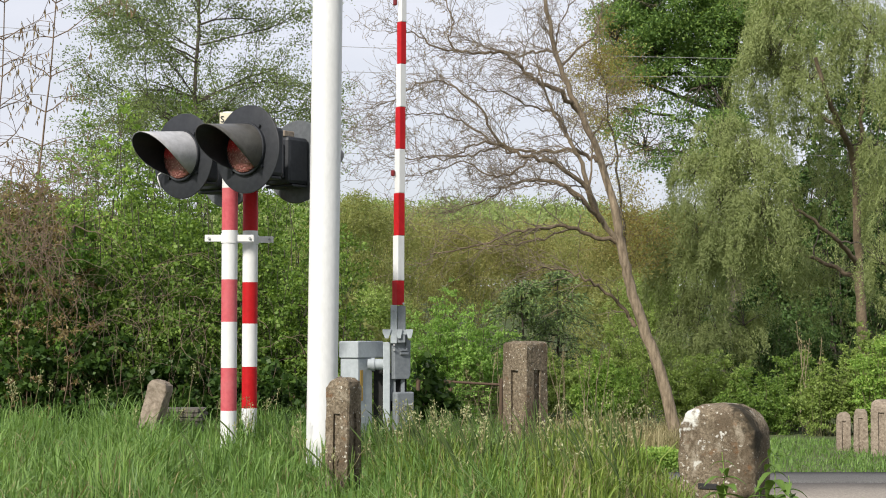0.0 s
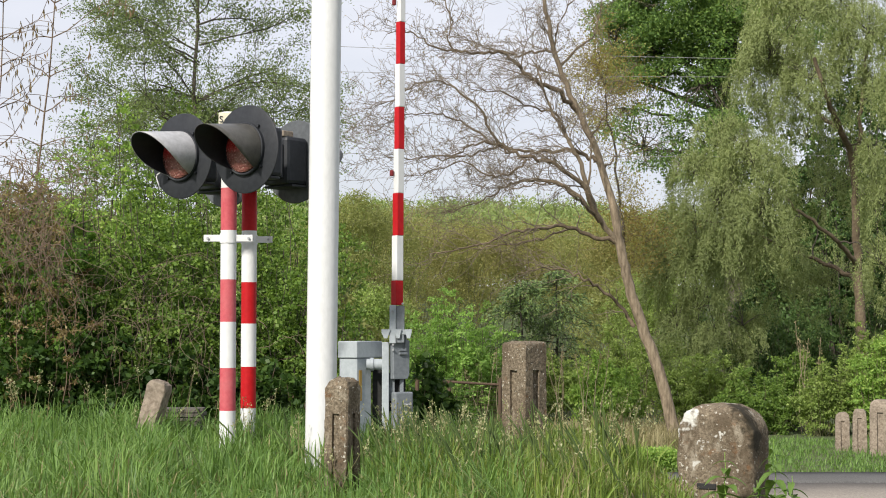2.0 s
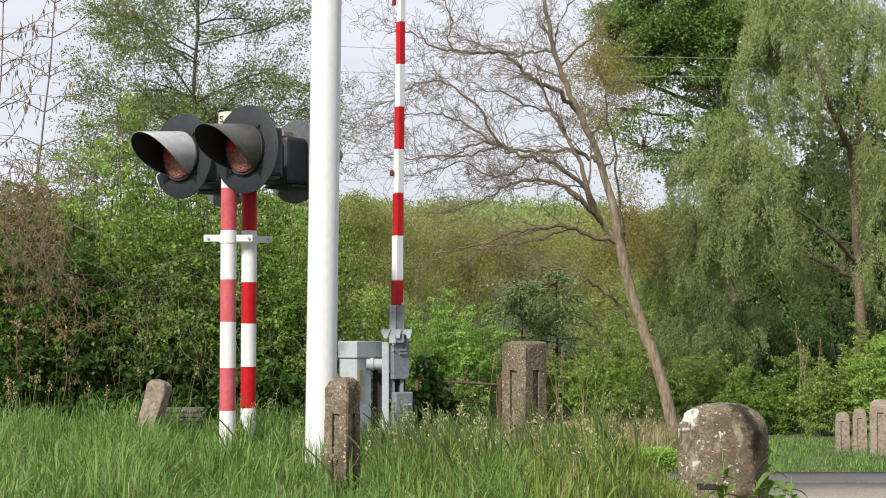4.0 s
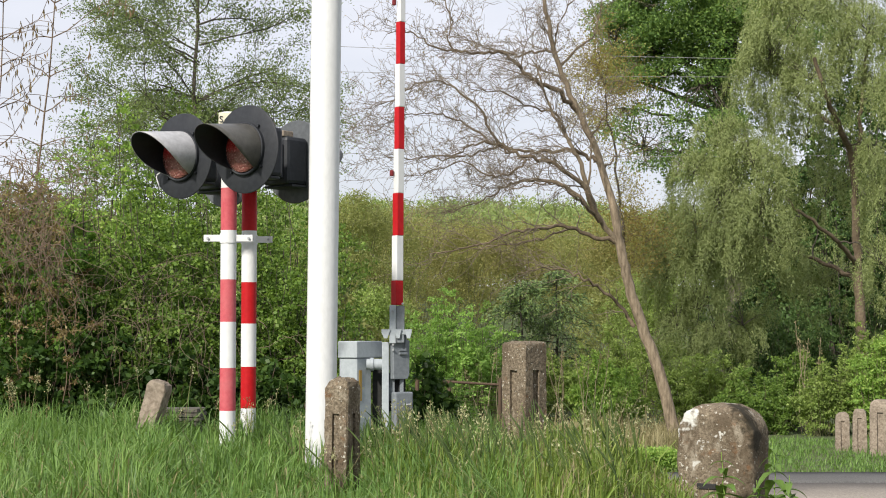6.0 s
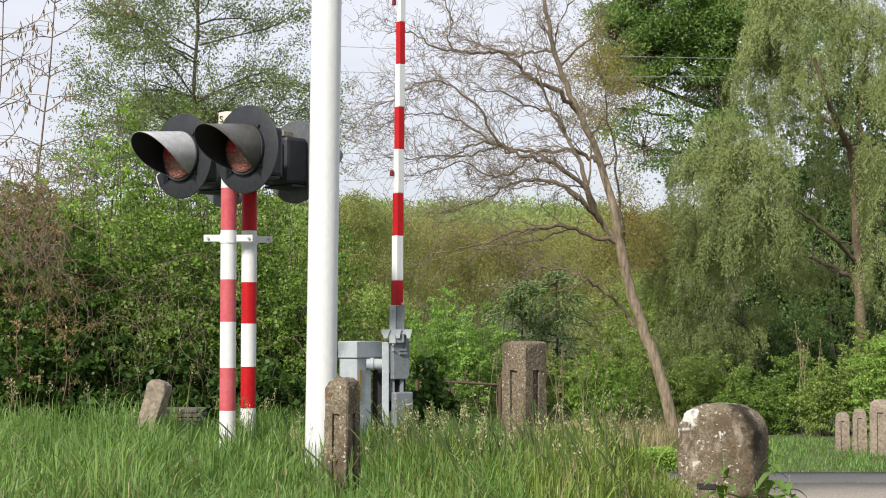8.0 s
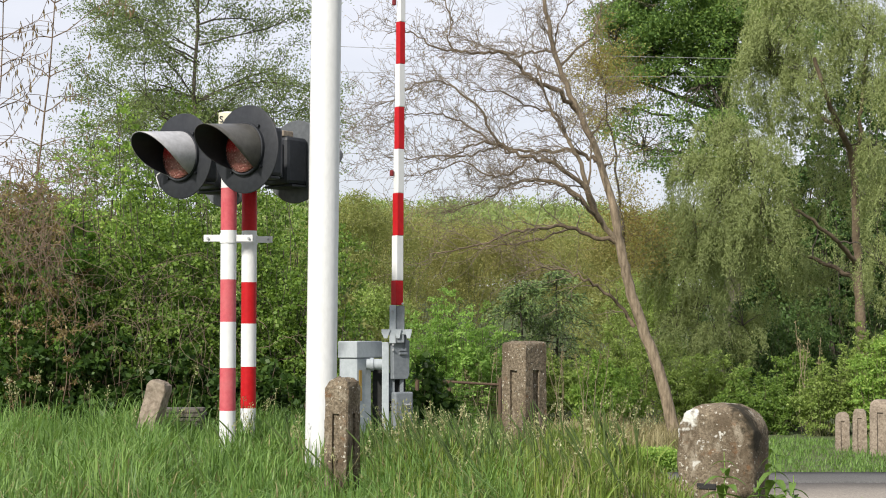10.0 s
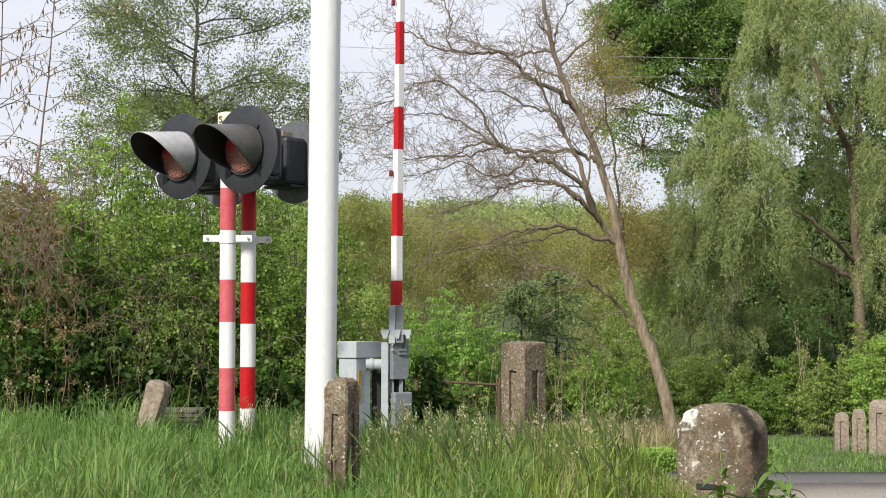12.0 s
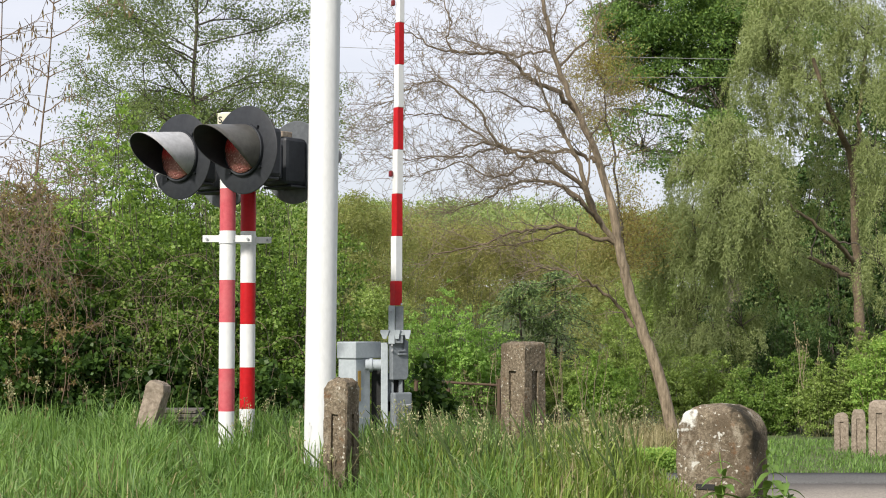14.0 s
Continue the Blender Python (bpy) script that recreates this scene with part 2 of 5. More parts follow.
L_COPPER = leaf_mat("copper_leaf", (0.24, 0.17, 0.06), (0.34, 0.29, 0.1), (0.42, 0.43, 0.15), 0.55)
L_BUD = leaf_mat("brown_bud", (0.2, 0.14, 0.09), (0.3, 0.24, 0.15), (0.36, 0.33, 0.2), 0.6, 0.2)
# bluish needles: the haze of distance is mixed into their colour
L_CONIFER = leaf_mat("hazed_conifer_needle", (0.05, 0.075, 0.06), (0.08, 0.11, 0.085), (0.12, 0.15, 0.11), 0.6, 0.1)
# leaf green darkened to stand in for shade under the willow's canopy
L_THICKET = leaf_mat("shaded_thicket_leaf", (0.045, 0.085, 0.028), (0.085, 0.15, 0.045), (0.15, 0.24, 0.07), 0.5, 0.35)
L_DRY = leaf_mat("dry_grass", (0.22, 0.19, 0.1), (0.32, 0.28, 0.15), (0.42, 0.38, 0.22), 0.7, 0.3)


# ------------------------------------------------------------------ building helpers
def part(name, bm, material, parent, label=""):
    me = bpy.data.meshes.new(name)
    bm.to_mesh(me)
    bm.free()
    me.materials.append(material)
    ob = new(name, me)
    ob.parent = parent
    return tagged(ob, label)


def thing(name, m, label, category, group="", kind=""):
    e = new(name)
    e.empty_display_size = 0.1
    e.matrix_basis = m
    return tagged(e, label, category, group, kind)


def box(bm, c, size, rz=0.0, bev=0.0, m=None):
    made = bmesh.ops.create_cube(bm, size=1.0, matrix=(m or Matrix.Identity(4)) @ pose(*c, 0, 0, rz) @ Matrix.Diagonal((*size, 1)))
    if bev:
        edges = {e for v in made["verts"] for e in v.link_edges}
        bmesh.ops.bevel(bm, geom=list(edges), offset=bev, segments=2, affect="EDGES", profile=0.5)
    return bm


def rod(bm, a, b, r0, r1=None, sides=16, caps=True):
    a, b = Vector(a), Vector(b)
    d = b - a
    m = Matrix.Translation((a + b) / 2) @ d.to_track_quat("Z", "Y").to_matrix().to_4x4()
    made = bmesh.ops.create_cone(bm, cap_ends=caps, segments=sides, radius1=r0, radius2=r0 if r1 is None else r1, depth=d.length, matrix=m)
    for f in {f for v in made["verts"] for f in v.link_faces}:
        f.smooth = len(f.verts) == 4
        if not f.smooth:
            for ed in f.edges:
                ed.smooth = False
    return bm


def turned(profile, sides=40):
    """A body turned about local y from (radius, y) pairs."""
    bm = bmesh.new()
    rings = []
    for r, y in profile:
        rings.append([bm.verts.new((r * math.cos(2 * math.pi * i / sides), y, r * math.sin(2 * math.pi * i / sides))) for i in range(sides)])
    for a, b in zip(rings, rings[1:]):
        for i in range(sides):
            f = bm.faces.new((a[i], a[(i + 1) % sides], b[(i + 1) % sides], b[i]))
            f.smooth = True
    bm.faces.new(rings[0])
    bm.faces.new(rings[-1][::-1])
    bmesh.ops.recalc_face_normals(bm, faces=bm.faces)
    for ed in bm.edges:
        if len(ed.link_faces) == 2 and ed.calc_face_angle(0) > radians(38):
            ed.smooth = False
    return bm


def raw_mesh(name, verts, faces, material, parent=None, smooth=False, label=""):
    """One mesh object from an array of vertices and an array of faces of equal size."""
    verts, faces = np.asarray(verts, np.float32), np.asarray(faces, np.int32)
    me = bpy.data.meshes.new(name)
    n, k = faces.shape
    me.vertices.add(len(verts))
    me.vertices.foreach_set("co", verts.ravel())
    me.loops.add(n * k)
    me.loops.foreach_set("vertex_index", faces.ravel())
    me.polygons.add(n)
    me.polygons.foreach_set("loop_start", np.arange(0, n * k, k, dtype=np.int32))
    if smooth:
        me.polygons.foreach_set("use_smooth", np.ones(n, bool))
    me.update(calc_edges=True)
    me.materials.append(material)
    ob = new(name, me)
    ob.parent = parent
    if name in ("foliage", "crown", "hanging_foliage", "stem_mass", "branch_mass", "needle_mass", "bud_mass", "catkin_mass", "blade_mass", "seed_mass", "stalk_mass", "twig_mass", "mesh_wire", "leaf_mass"):
        ob["kind"] = "stuff"
    return tagged(ob, label)


def unit(a):
    return a / np.maximum(np.linalg.norm(a, axis=-1, keepdims=True), 1e-9)


def leaves(name, rng, at, along, size, ratio, material, parent=None, label="", fold=0.12, lift=0.0, plain=False, toward=None):
    """Small leaves: folded with base, two sides and a tip, or plain slim ones for far foliage; lift turns their faces up, toward along given ways."""
    n = len(at)
    along = unit(along)
    face = unit(rng.normal(size=(n, 3))) + (0, 0, lift)
    if toward is not None:
        face = face * 0.7 + toward
    side = unit(np.cross(along, face))
    up = np.cross(side, along)
    size = np.broadcast_to(np.asarray(size, float), (n,))[:, None] * rng.uniform(0.65, 1.3, (n, 1))
    if plain:
        low = at + along * size * 0.2
        v = np.stack([low - side * size * ratio, low + side * size * ratio, at + along * size], 1)
        return raw_mesh(name, v.reshape(-1, 3), np.arange(n * 3).reshape(n, 3), material, parent, label=label)
    mid = at + along * size * 0.45
    v = np.stack([at, mid + side * size * ratio + up * size * fold, at + along * size, mid - side * size * ratio + up * size * fold], 1)
    return raw_mesh(name, v.reshape(-1, 3), np.arange(n * 4).reshape(n, 4), material, parent, label=label)


def tubes(name, paths, material, parent=None, sides=6, label=""):
    """Tapered limbs, each a list of (point, radius)."""
    V, F, base = [], [], 0
    ang = np.linspace(0, 2 * np.pi, sides, endpoint=False)
    for pth in paths:
        P = np.array([q[0] for q in pth], float)
        R = np.array([q[1] for q in pth], float)
        T = unit(np.gradient(P, axis=0))
        ref = np.where(np.abs(T[:, 2:3]) < 0.9, np.array([[0, 0, 1.0]]), np.array([[1.0, 0, 0]]))
        A = unit(np.cross(T, ref))
        B = np.cross(T, A)
        ring = P[:, None] + R[:, None, None] * (np.cos(ang)[None, :, None] * A[:, None] + np.sin(ang)[None, :, None] * B[:, None])
        V.append(ring.reshape(-1, 3))
        k = len(P)
        i = np.arange(k - 1)[:, None] * sides + np.arange(sides)[None]
        j = np.arange(k - 1)[:, None] * sides + (np.arange(sides)[None] + 1) % sides
        F.append(np.stack([i, j, j + sides, i + sides], -1).reshape(-1, 4) + base)
        base += k * sides
    return raw_mesh(name, np.concatenate(V), np.concatenate(F), material, parent, True, label)


def smooth_path(pts, r0, r1, rng, steps=5, wob=0.02):
    """A curved limb through a few points, tapering from r0 to r1."""
    P = [Vector(p) for p in pts]
    P = [P[0] * 2 - P[1]] + P + [P[-1] * 2 - P[-2]]
    res = []
    for i in range(1, len(P) - 2):
        for s in range(steps):
            t = s / steps
            a, b, c, d = P[i - 1], P[i], P[i + 1], P[i + 2]
            res.append(0.5 * (2 * b + (c - a) * t + (2 * a - 5 * b + 4 * c - d) * t * t + (3 * b - a - 3 * c + d) * t ** 3))
    res.append(P[-2])
    n = len(res)
    return [(np.array(p) + rng.normal(0, wob, 3) * (0 < i < n - 1), r0 + (r1 - r0) * (i / (n - 1)) ** 0.8) for i, p in enumerate(res)]


def sprout(paths, rng, start, way, length, radius, depth, kids, droop=0.0, bend=0.25, spread=0.9, flat=1.0, tips=None, least=0.0035):
    """A limb with side shoots, grown at random; the ends go into tips."""
    n = 5
    p, w = np.array(start, float), unit(np.array(way, float))
    pth = [(p.copy(), radius)]
    for i in range(n):
        w = unit(w + rng.normal(0, bend, 3) * (1, flat, 1) * 0.6 + (0, 0, -droop))
        p = p + w * length / n
        pth.append((p.copy(), max(least, radius * (1 - 0.75 * (i + 1) / n))))
        if tips is not None and depth <= 1:
            tips.append((p.copy(), w.copy()))
        if depth > 0 and i >= 0:
            for _ in range(kids if i < n - 1 else kids + 1):
                if rng.random() < 0.75:
                    side = unit(w + rng.normal(0, spread, 3) * (1, flat, 1))
                    sprout(paths, rng, p, side, length * rng.uniform(0.4, 0.65), max(least, radius * 0.5), depth - 1, kids, droop, bend, spread, flat, tips, least)
    paths.append(pth)


# ------------------------------------------------------------------ ground
def ground_z(x, y):
    x, y = np.asarray(x, float), np.asarray(y, float)
    ease = lambda a, b, v: np.clip((v - a) / (b - a), 0, 1) ** 2 * (3 - 2 * np.clip((v - a) / (b - a), 0, 1))
    z = -0.77 * ease(13.6, 16.6, y) * (0.35 + 0.65 * ease(-4.0, -0.5, x))
    z = np.minimum(z, -0.77 * ease(7.5, 14.0, y) * ease(1.35, 2.0, x))
    z = z + 0.03 * np.sin(x * 1.7 + 0.6) * np.cos(y * 1.3) * (1 - ease(14, 16, y))
    z = z + 8.0 * ease(70, 230, y) + 5 * ease(200, 500, np.abs(x))
    return z


gx = np.sign(np.linspace(-1, 1, 141)) * np.abs(np.linspace(-1, 1, 141)) ** 3.2 * 900
gy = np.concatenate([np.linspace(-900, -6, 16)[:-1], np.linspace(-6, 34, 110), 34 + np.linspace(0, 1, 50)[1:] ** 2.6 * 1400])
GX, GY = np.meshgrid(gx, gy)
gi = (np.arange(len(gy) - 1)[:, None] * len(gx) + np.arange(len(gx) - 1)[None]).ravel()
ground = raw_mesh("ground", np.stack([GX, GY, ground_z(GX, GY)], -1).reshape(-1, 3),
                  np.stack([gi, gi + 1, gi + 1 + len(gx), gi + len(gx)], -1), M_GROUND, None, True)
tagged(ground, "meadow soil under green grass sloping down to a lane", "ground", kind="structure")


def lane(name, y0, y1, lift, material, label):
    bm = bmesh.new()
    xs = np.linspace(-30, 60, 181)
    rows = [[bm.verts.new((x, y, -0.77 + z)) for x in xs] for y, z in ((y0, -0.1), (y0 + 0.03, lift), ((y0 + y1) / 2, lift + 0.015), (y1 - 0.03, lift), (y1, -0.1))]
    for a, b in zip(rows, rows[1:]):
        for i in range(len(xs) - 1):
            bm.faces.new((a[i], a[i + 1], b[i + 1], b[i])).smooth = True
    ob = part(name, bm, material, None)
    return tagged(ob, label, "road", kind="structure")


lane("road", 19.05, 20.4, 0.03, M_ASPHALT, "narrow grey asphalt lane beside a grass verge")
lane("pavement", 16.7, 19.04, 0.02, M_APRON, "pale worn concrete strip along the asphalt lane")


# ------------------------------------------------------------------ crossing signals
def signal_mast(x, y, faded, label):
    red = M_PAINT_FADED if faded else M_PAINT_RED
    e = thing("signal_mast", pose(x, y, 0), label, "crossing signal", "crossing signals")
    r = 0.0585
    edges = [-0.1, 0.395, 0.707, 1.043, 1.353, 1.714, 2.025, 2.585] if faded else [-0.1, 0.39, 0.705, 1.033, 1.349, 1.743, 2.05, 2.5]
    for i, (a, b) in enumerate(zip(edges, edges[1:])):
        paint = red if i % 2 else M_PAINT_WHITE
        part("red_band" if i % 2 else "white_band", rod(bmesh.new(), (0, 0, a), (0, 0, b), r, sides=32), paint, e)
    bm = bmesh.new()
    z = 1.655 if faded else 1.675
    rod(bm, (0, 0, z - 0.035), (0, 0, z + 0.035), r + 0.006, sides=32)
    box(bm, (-0.115, -0.02, z), (0.13, 0.012, 0.05), 0, 0.003)
    box(bm, (0.115, -0.02, z), (0.13, 0.012, 0.05), 0, 0.003)
    part("clamp", bm, M_PAINT_WHITE, e, "white-painted steel pipe clamp")
    for sx in (-0.15, 0.15):
        part("bolt", rod(bmesh.new(), (sx, -0.027, z), (sx, -0.04, z), 0.009, sides=8), M_STEEL, e)
    return e


def lamp(mast, offset, z, out, turn, hood, board_mat):
    """One round black warning lamp on its mast: board, visor, lens and housing."""
    base = pose(0, 0, z, 0, 0, turn) @ Matrix.Translation((offset, -out, 0))
    board = part("backboard", turned([(0.13, 0.012), (0.312, 0.008), (0.318, 0.002), (0.316, -0.004), (0.31, -0.007), (0.13, -0.007)], 64), board_mat, mast, "round black backing board")
    board.matrix_basis = base
    bm = bmesh.new()
    n, k = 48, 6
    span = radians(142)
    grid = []
    for i in range(n + 1):
        a = -span + 2 * span * i / n
        ln = 0.03 + 0.375 * (1 - abs(a / span) ** 2.0)
        grid.append([bm.verts.new((0.184 * math.sin(a) * (1 - 0.03 * j / k), -0.012 - ln * j / k, 0.184 * math.cos(a) * (1 - 0.03 * j / k))) for j in range(k + 1)])
        grid[-1].append(bm.verts.new((0.176 * math.sin(a), -0.012 - ln, 0.176 * math.cos(a))))
    for a, b in zip(grid, grid[1:]):
        for j in range(k + 1):
            bm.faces.new((a[j], a[j + 1], b[j + 1], b[j])).smooth = j < k
    visor = part("visor", bm, hood, mast, "long hood over the lens")
    visor.matrix_basis = base @ pose(0, 0, 0, 5)
    bm = bmesh.new()
    grid = []
    for i in range(n + 1):
        a = -span + 2 * span * i / n
        ln = 0.03 + 0.373 * (1 - abs(a / span) ** 2.0)
        grid.append([bm.verts.new((0.178 * math.sin(a) * (1 - 0.03 * j / k), -0.012 - ln * j / k, 0.178 * math.cos(a) * (1 - 0.03 * j / k))) for j in range(k + 1)])
    for a, b in zip(grid, grid[1:]):
        for j in range(k):
            bm.faces.new((a[j], b[j], b[j + 1], a[j + 1])).smooth = True
    lining = part("visor_lining", bm, M_BLACK, visor, "matt black inside of the hood")
    lens = part("lens", turned([(0.17, -0.012), (0.167, -0.04), (0.14, -0.062), (0.085, -0.076), (0.01, -0.082)], 48), M_LENS, mast, "unlit dimpled red glass lens")
    lens.matrix_basis = base
    ring = part("lens_ring", turned([(0.19, -0.004), (0.19, -0.03), (0.184, -0.036), (0.171, -0.03), (0.171, -0.008)], 48), M_BLACK, mast)
    ring.matrix_basis = base
    bm = bmesh.new()
    box(bm, (0, 0.13, -0.01), (0.27, 0.23, 0.36), 0, 0.03)
    box(bm, (0, 0.255, -0.02), (0.2, 0.03, 0.26), 0, 0.012)
    box(bm, (0, 0.12, -0.2), (0.29, 0.16, 0.02), 0, 0.006)
    hous = part("housing", bm, M_BLACK, mast, "black plastic lamp housing")
    hous.matrix_basis = base
    bm = bmesh.new()
    box(bm, (-0.02, 0.19, 0.19), (0.15, 0.11, 0.045), 0, 0.006)
    tab = part("cable_entry", bm, M_PALE, mast, "pale cable entry block")
    tab.matrix_basis = base
    for a in (40, 130, 220, 320):
        c = (0.207 * math.sin(radians(a)), -0.006, 0.207 * math.cos(radians(a)))
        part("screw", rod(bmesh.new(), c, (c[0], -0.026, c[2]), 0.011, sides=8), M_BLACK, mast).matrix_basis = base


mast_a = signal_mast(-1.574, 12.12, True, "white and faded red banded signal mast with two black lamps")
lamp(mast_a, -0.33, 2.27, 0.16, -38, M_HOOD_GREY, M_BLACK)
lamp(mast_a, 0.335, 2.275, 0.16, -38, M_BLACK_OUT, M_BLACK)
mast_b = signal_mast(-1.485, 12.65, False, "white and bright red banded signal mast, lamps turned away")
lamp(mast_b, -0.34, 2.265, 0.16, 142, M_BLACK_OUT, M_BOARD_GREY)
lamp(mast_b, 0.4, 2.265, 0.16, 142, M_BLACK_OUT, M_BOARD_GREY)
cable = tubes("cable", [smooth_path([(-0.235, -0.03, -0.11), (-0.262, -0.045, -0.14), (-0.245, -0.04, -0.2), (-0.25, -0.02, -0.235)], 0.005, 0.005, np.random.default_rng(3), 5, 0.0)], M_PAINT_WHITE, mast_a, 6, "loose white cable end")
cable.matrix_basis = pose(0, 0, 2.27, 0, 0, -38) @ Matrix.Translation((-0.295, -0.16, 0))
bm = bmesh.new()
rod(bm, (-0.34, 0, 2.3), (0.34, 0, 2.3), 0.025)
part("cross_arm", bm, M_BLACK, mast_a).matrix_basis = pose(0, 0, 0, 0, 0, -38)
bm = bmesh.new()
rod(bm, (-0.34, 0, 2.3), (0.34, 0, 2.3), 0.025)
part("cross_arm", bm, M_BLACK, mast_b).matrix_basis = pose(0, 0, 0, 0, 0, -38)
bm = bmesh.new()
box(bm, (-0.02, -0.07, 2.525), (0.1, 0.012, 0.1), 0, 0.004)
plate = part("number_plate", bm, M_CREAM, mast_a, "small white plate with a black letter S")
curve = bpy.data.curves.new("letter", "FONT")
curve.body, curve.size, curve.extrude, curve.align_x = "S", 0.066, 0.003, "CENTER"
tmp = new("letter_source", curve)
bpy.context.view_layer.update()
letter_mesh = bpy.data.meshes.new_from_object(tmp.evaluated_get(bpy.context.evaluated_depsgraph_get()))
bpy.data.objects.remove(tmp)
letter_mesh.materials.clear()
letter_mesh.materials.append(M_NEAR_BLACK)
letter = new("letter", letter_mesh)
letter.parent = plate
letter.matrix_basis = pose(-0.05, -0.079, 2.503, 90, 0, 0)


# ------------------------------------------------------------------ plain white pole
def white_pole():
    x0, x1 = -0.85, -0.818
    z0, z1 = 0.177, 3.301
    lean = (x1 - x0) / (z1 - z0)
    e = thing("pole", pose(x0 - lean * z0, 11.52, 0), "tall plain white-painted steel pole standing in grass", "pole")
    bm = bmesh.new()
    rod(bm, (-0.1 * lean, 0, -0.1), (5.2 * lean, 0, 5.2), 0.107, 0.104, 48)
    part("shaft", bm, M_PAINT_WHITE, e)
    bm = bmesh.new()
    rod(bm, (5.2 * lean, 0, 5.2), (5.2 * lean, 0, 5.23), 0.112, 0.09, 48)
    part("cap", bm, M_GREY, e)


white_pole()


# ------------------------------------------------------------------ barrier
def barrier():
    d = 13.0
    e = thing("level_crossing_barrier", pose(-0.36, d, 0), "raised red and white barrier arm on grey drive cabinet", "barrier")
    lean = 0.0125
    # the arm is an upright hollow section, turned edge on
    stops = [1.182, 1.373, 1.727, 2.062, 2.411, 2.745, 3.087, 3.423, 3.75, 4.09, 4.43]
    for i, (a, b) in enumerate(zip(stops, stops[1:])):
        w = 0.094 - 0.0035 * i
        c = (a + b) / 2
        bm = bmesh.new()
        box(bm, (-0.005 + lean * (c - 0.96), 0, c), (w * 0.74, w * 0.74, b - a), 40, 0.005)
        part("white_band" if i % 2 else "red_band", bm, M_PAINT_WHITE if i % 2 else M_PAINT_RED, e)
    for z in (2.22, 3.579):
        bm = bmesh.new()
        box(bm, (-0.06 + lean * (z - 0.96), -0.01, z), (0.028, 0.035, 0.05), 30, 0.01)
        part("arm_light", bm, M_DARK_RED, e, "small dark red arm lamp")
    # sleeve and clamp; one paint, lit strip and shaded face coloured apart
    bm = bmesh.new()
    box(bm, (-0.033, -0.05, 1.03), (0.05, 0.06, 0.3), 0, 0.004)
    part("sleeve_side", bm, M_GREY_LIGHT, e)
    bm = bmesh.new()
    box(bm, (0.026, -0.035, 1.03), (0.064, 0.07, 0.29), 0, 0.004)
    part("sleeve", bm, M_GREY, e)
    for sx, ww in ((-0.085, 0.07), (0.012, 0.05), (0.088, 0.055)):
        prof = [(-ww / 2, 0.035), (ww / 2, 0.035), (ww / 2 - 0.008, 0.01), (0.01, -0.035), (-0.015, -0.035), (-ww / 2, 0.012)]
        bm = bmesh.new()
        if sx > 0.05:
            prof = [(-p[0], p[1]) for p in prof][::-1]
        fr = [bm.verts.new((sx + p[0], -0.09, 0.955 + p[1])) for p in prof]
        bk = [bm.verts.new((sx + p[0], -0.03, 0.955 + p[1])) for p in prof]
        bm.faces.new(fr)
        bm.faces.new(bk[::-1])
        for i in range(len(prof)):
            j = (i + 1) % len(prof)
            bm.faces.new((fr[i], fr[j], bk[j], bk[i]))
        bmesh.ops.recalc_face_normals(bm, faces=bm.faces)
        part("clamp_lug", bm, M_GREY_LIGHT, e)
    part("clamp_bar", box(bmesh.new(), (0.0, -0.062, 0.968), (0.225, 0.024, 0.04), 0, 0.005), M_GREY_LIGHT, e)
    # holder, latch and counterweight: shade put into the darker grey
    bm = bmesh.new()
    prof = [(-0.062, 0.6), (0.066, 0.6), (0.083, 0.63), (0.085, 0.9), (0.04, 0.92), (0.035, 0.99), (-0.035, 0.99), (-0.066, 0.94)]
    fr = [bm.verts.new((p[0] + 0.01, -0.035, p[1])) for p in prof]
    bk = [bm.verts.new((p[0] + 0.01, 0.025, p[1])) for p in prof]
    bm.faces.new(fr)
    bm.faces.new(bk[::-1])
    for i in range(len(prof)):
        j = (i + 1) % len(prof)
        bm.faces.new((fr[i], fr[j], bk[j], bk[i]))
    bmesh.ops.recalc_face_normals(bm, faces=bm.faces)
    bmesh.ops.bevel(bm, geom=list(bm.edges), offset=0.004, segments=1, affect="EDGES")
    # the drive side is turned away from the lane
    part("arm_holder", bm, M_GREY, e).matrix_basis = pose(0, 0, 0, 0, 0, 33)
    bm = bmesh.new()
    box(bm, (0.03, -0.042, 0.8), (0.075, 0.02, 0.018), 0, 0.003)
    box(bm, (0.03, -0.042, 0.825), (0.065, 0.02, 0.01), 0, 0.002)
    box(bm, (0.05, -0.041, 0.9), (0.012, 0.02, 0.14), 0, 0.002)
    part("latch", bm, M_GREY, e).matrix_basis = pose(0, 0, 0, 0, 0, 33)
    for p in ((-0.035, -0.075, 1.13), (0.045, -0.08, 1.19), (-0.03, -0.058, 0.87), (-0.03, -0.058, 0.83)):
        part("bolt", rod(bmesh.new(), p, (p[0], p[1] - 0.02, p[2]), 0.009, sides=8), M_STEEL, e)
    bm = bmesh.new()
    box(bm, (-0.09, 0.02, 0.42), (0.055, 0.12, 0.94), 0, 0.005)
    part("upright", bm, M_GREY_LIGHT, e, "light grey steel upright")
    bm = bmesh.new()
    box(bm, (-0.04, 0.03, 0.53), (0.04, 0.05, 0.2))
    box(bm, (0.035, 0.03, 0.53), (0.03, 0.05, 0.2))
    part("counterweight_rod", bm, M_GREY, e)
    # dark sheet added for the shade behind the counterweight rods
    bm = bmesh.new()
    box(bm, (0.0, 0.06, 0.5), (0.13, 0.02, 0.3))
    part("gap_shade", bm, M_NEAR_BLACK, e)
    bm = bmesh.new()
    box(bm, (0.04, 0, 0.2), (0.165, 0.07, 0.6), 33, 0.012)
    part("counterweight", bm, M_GREY, e)
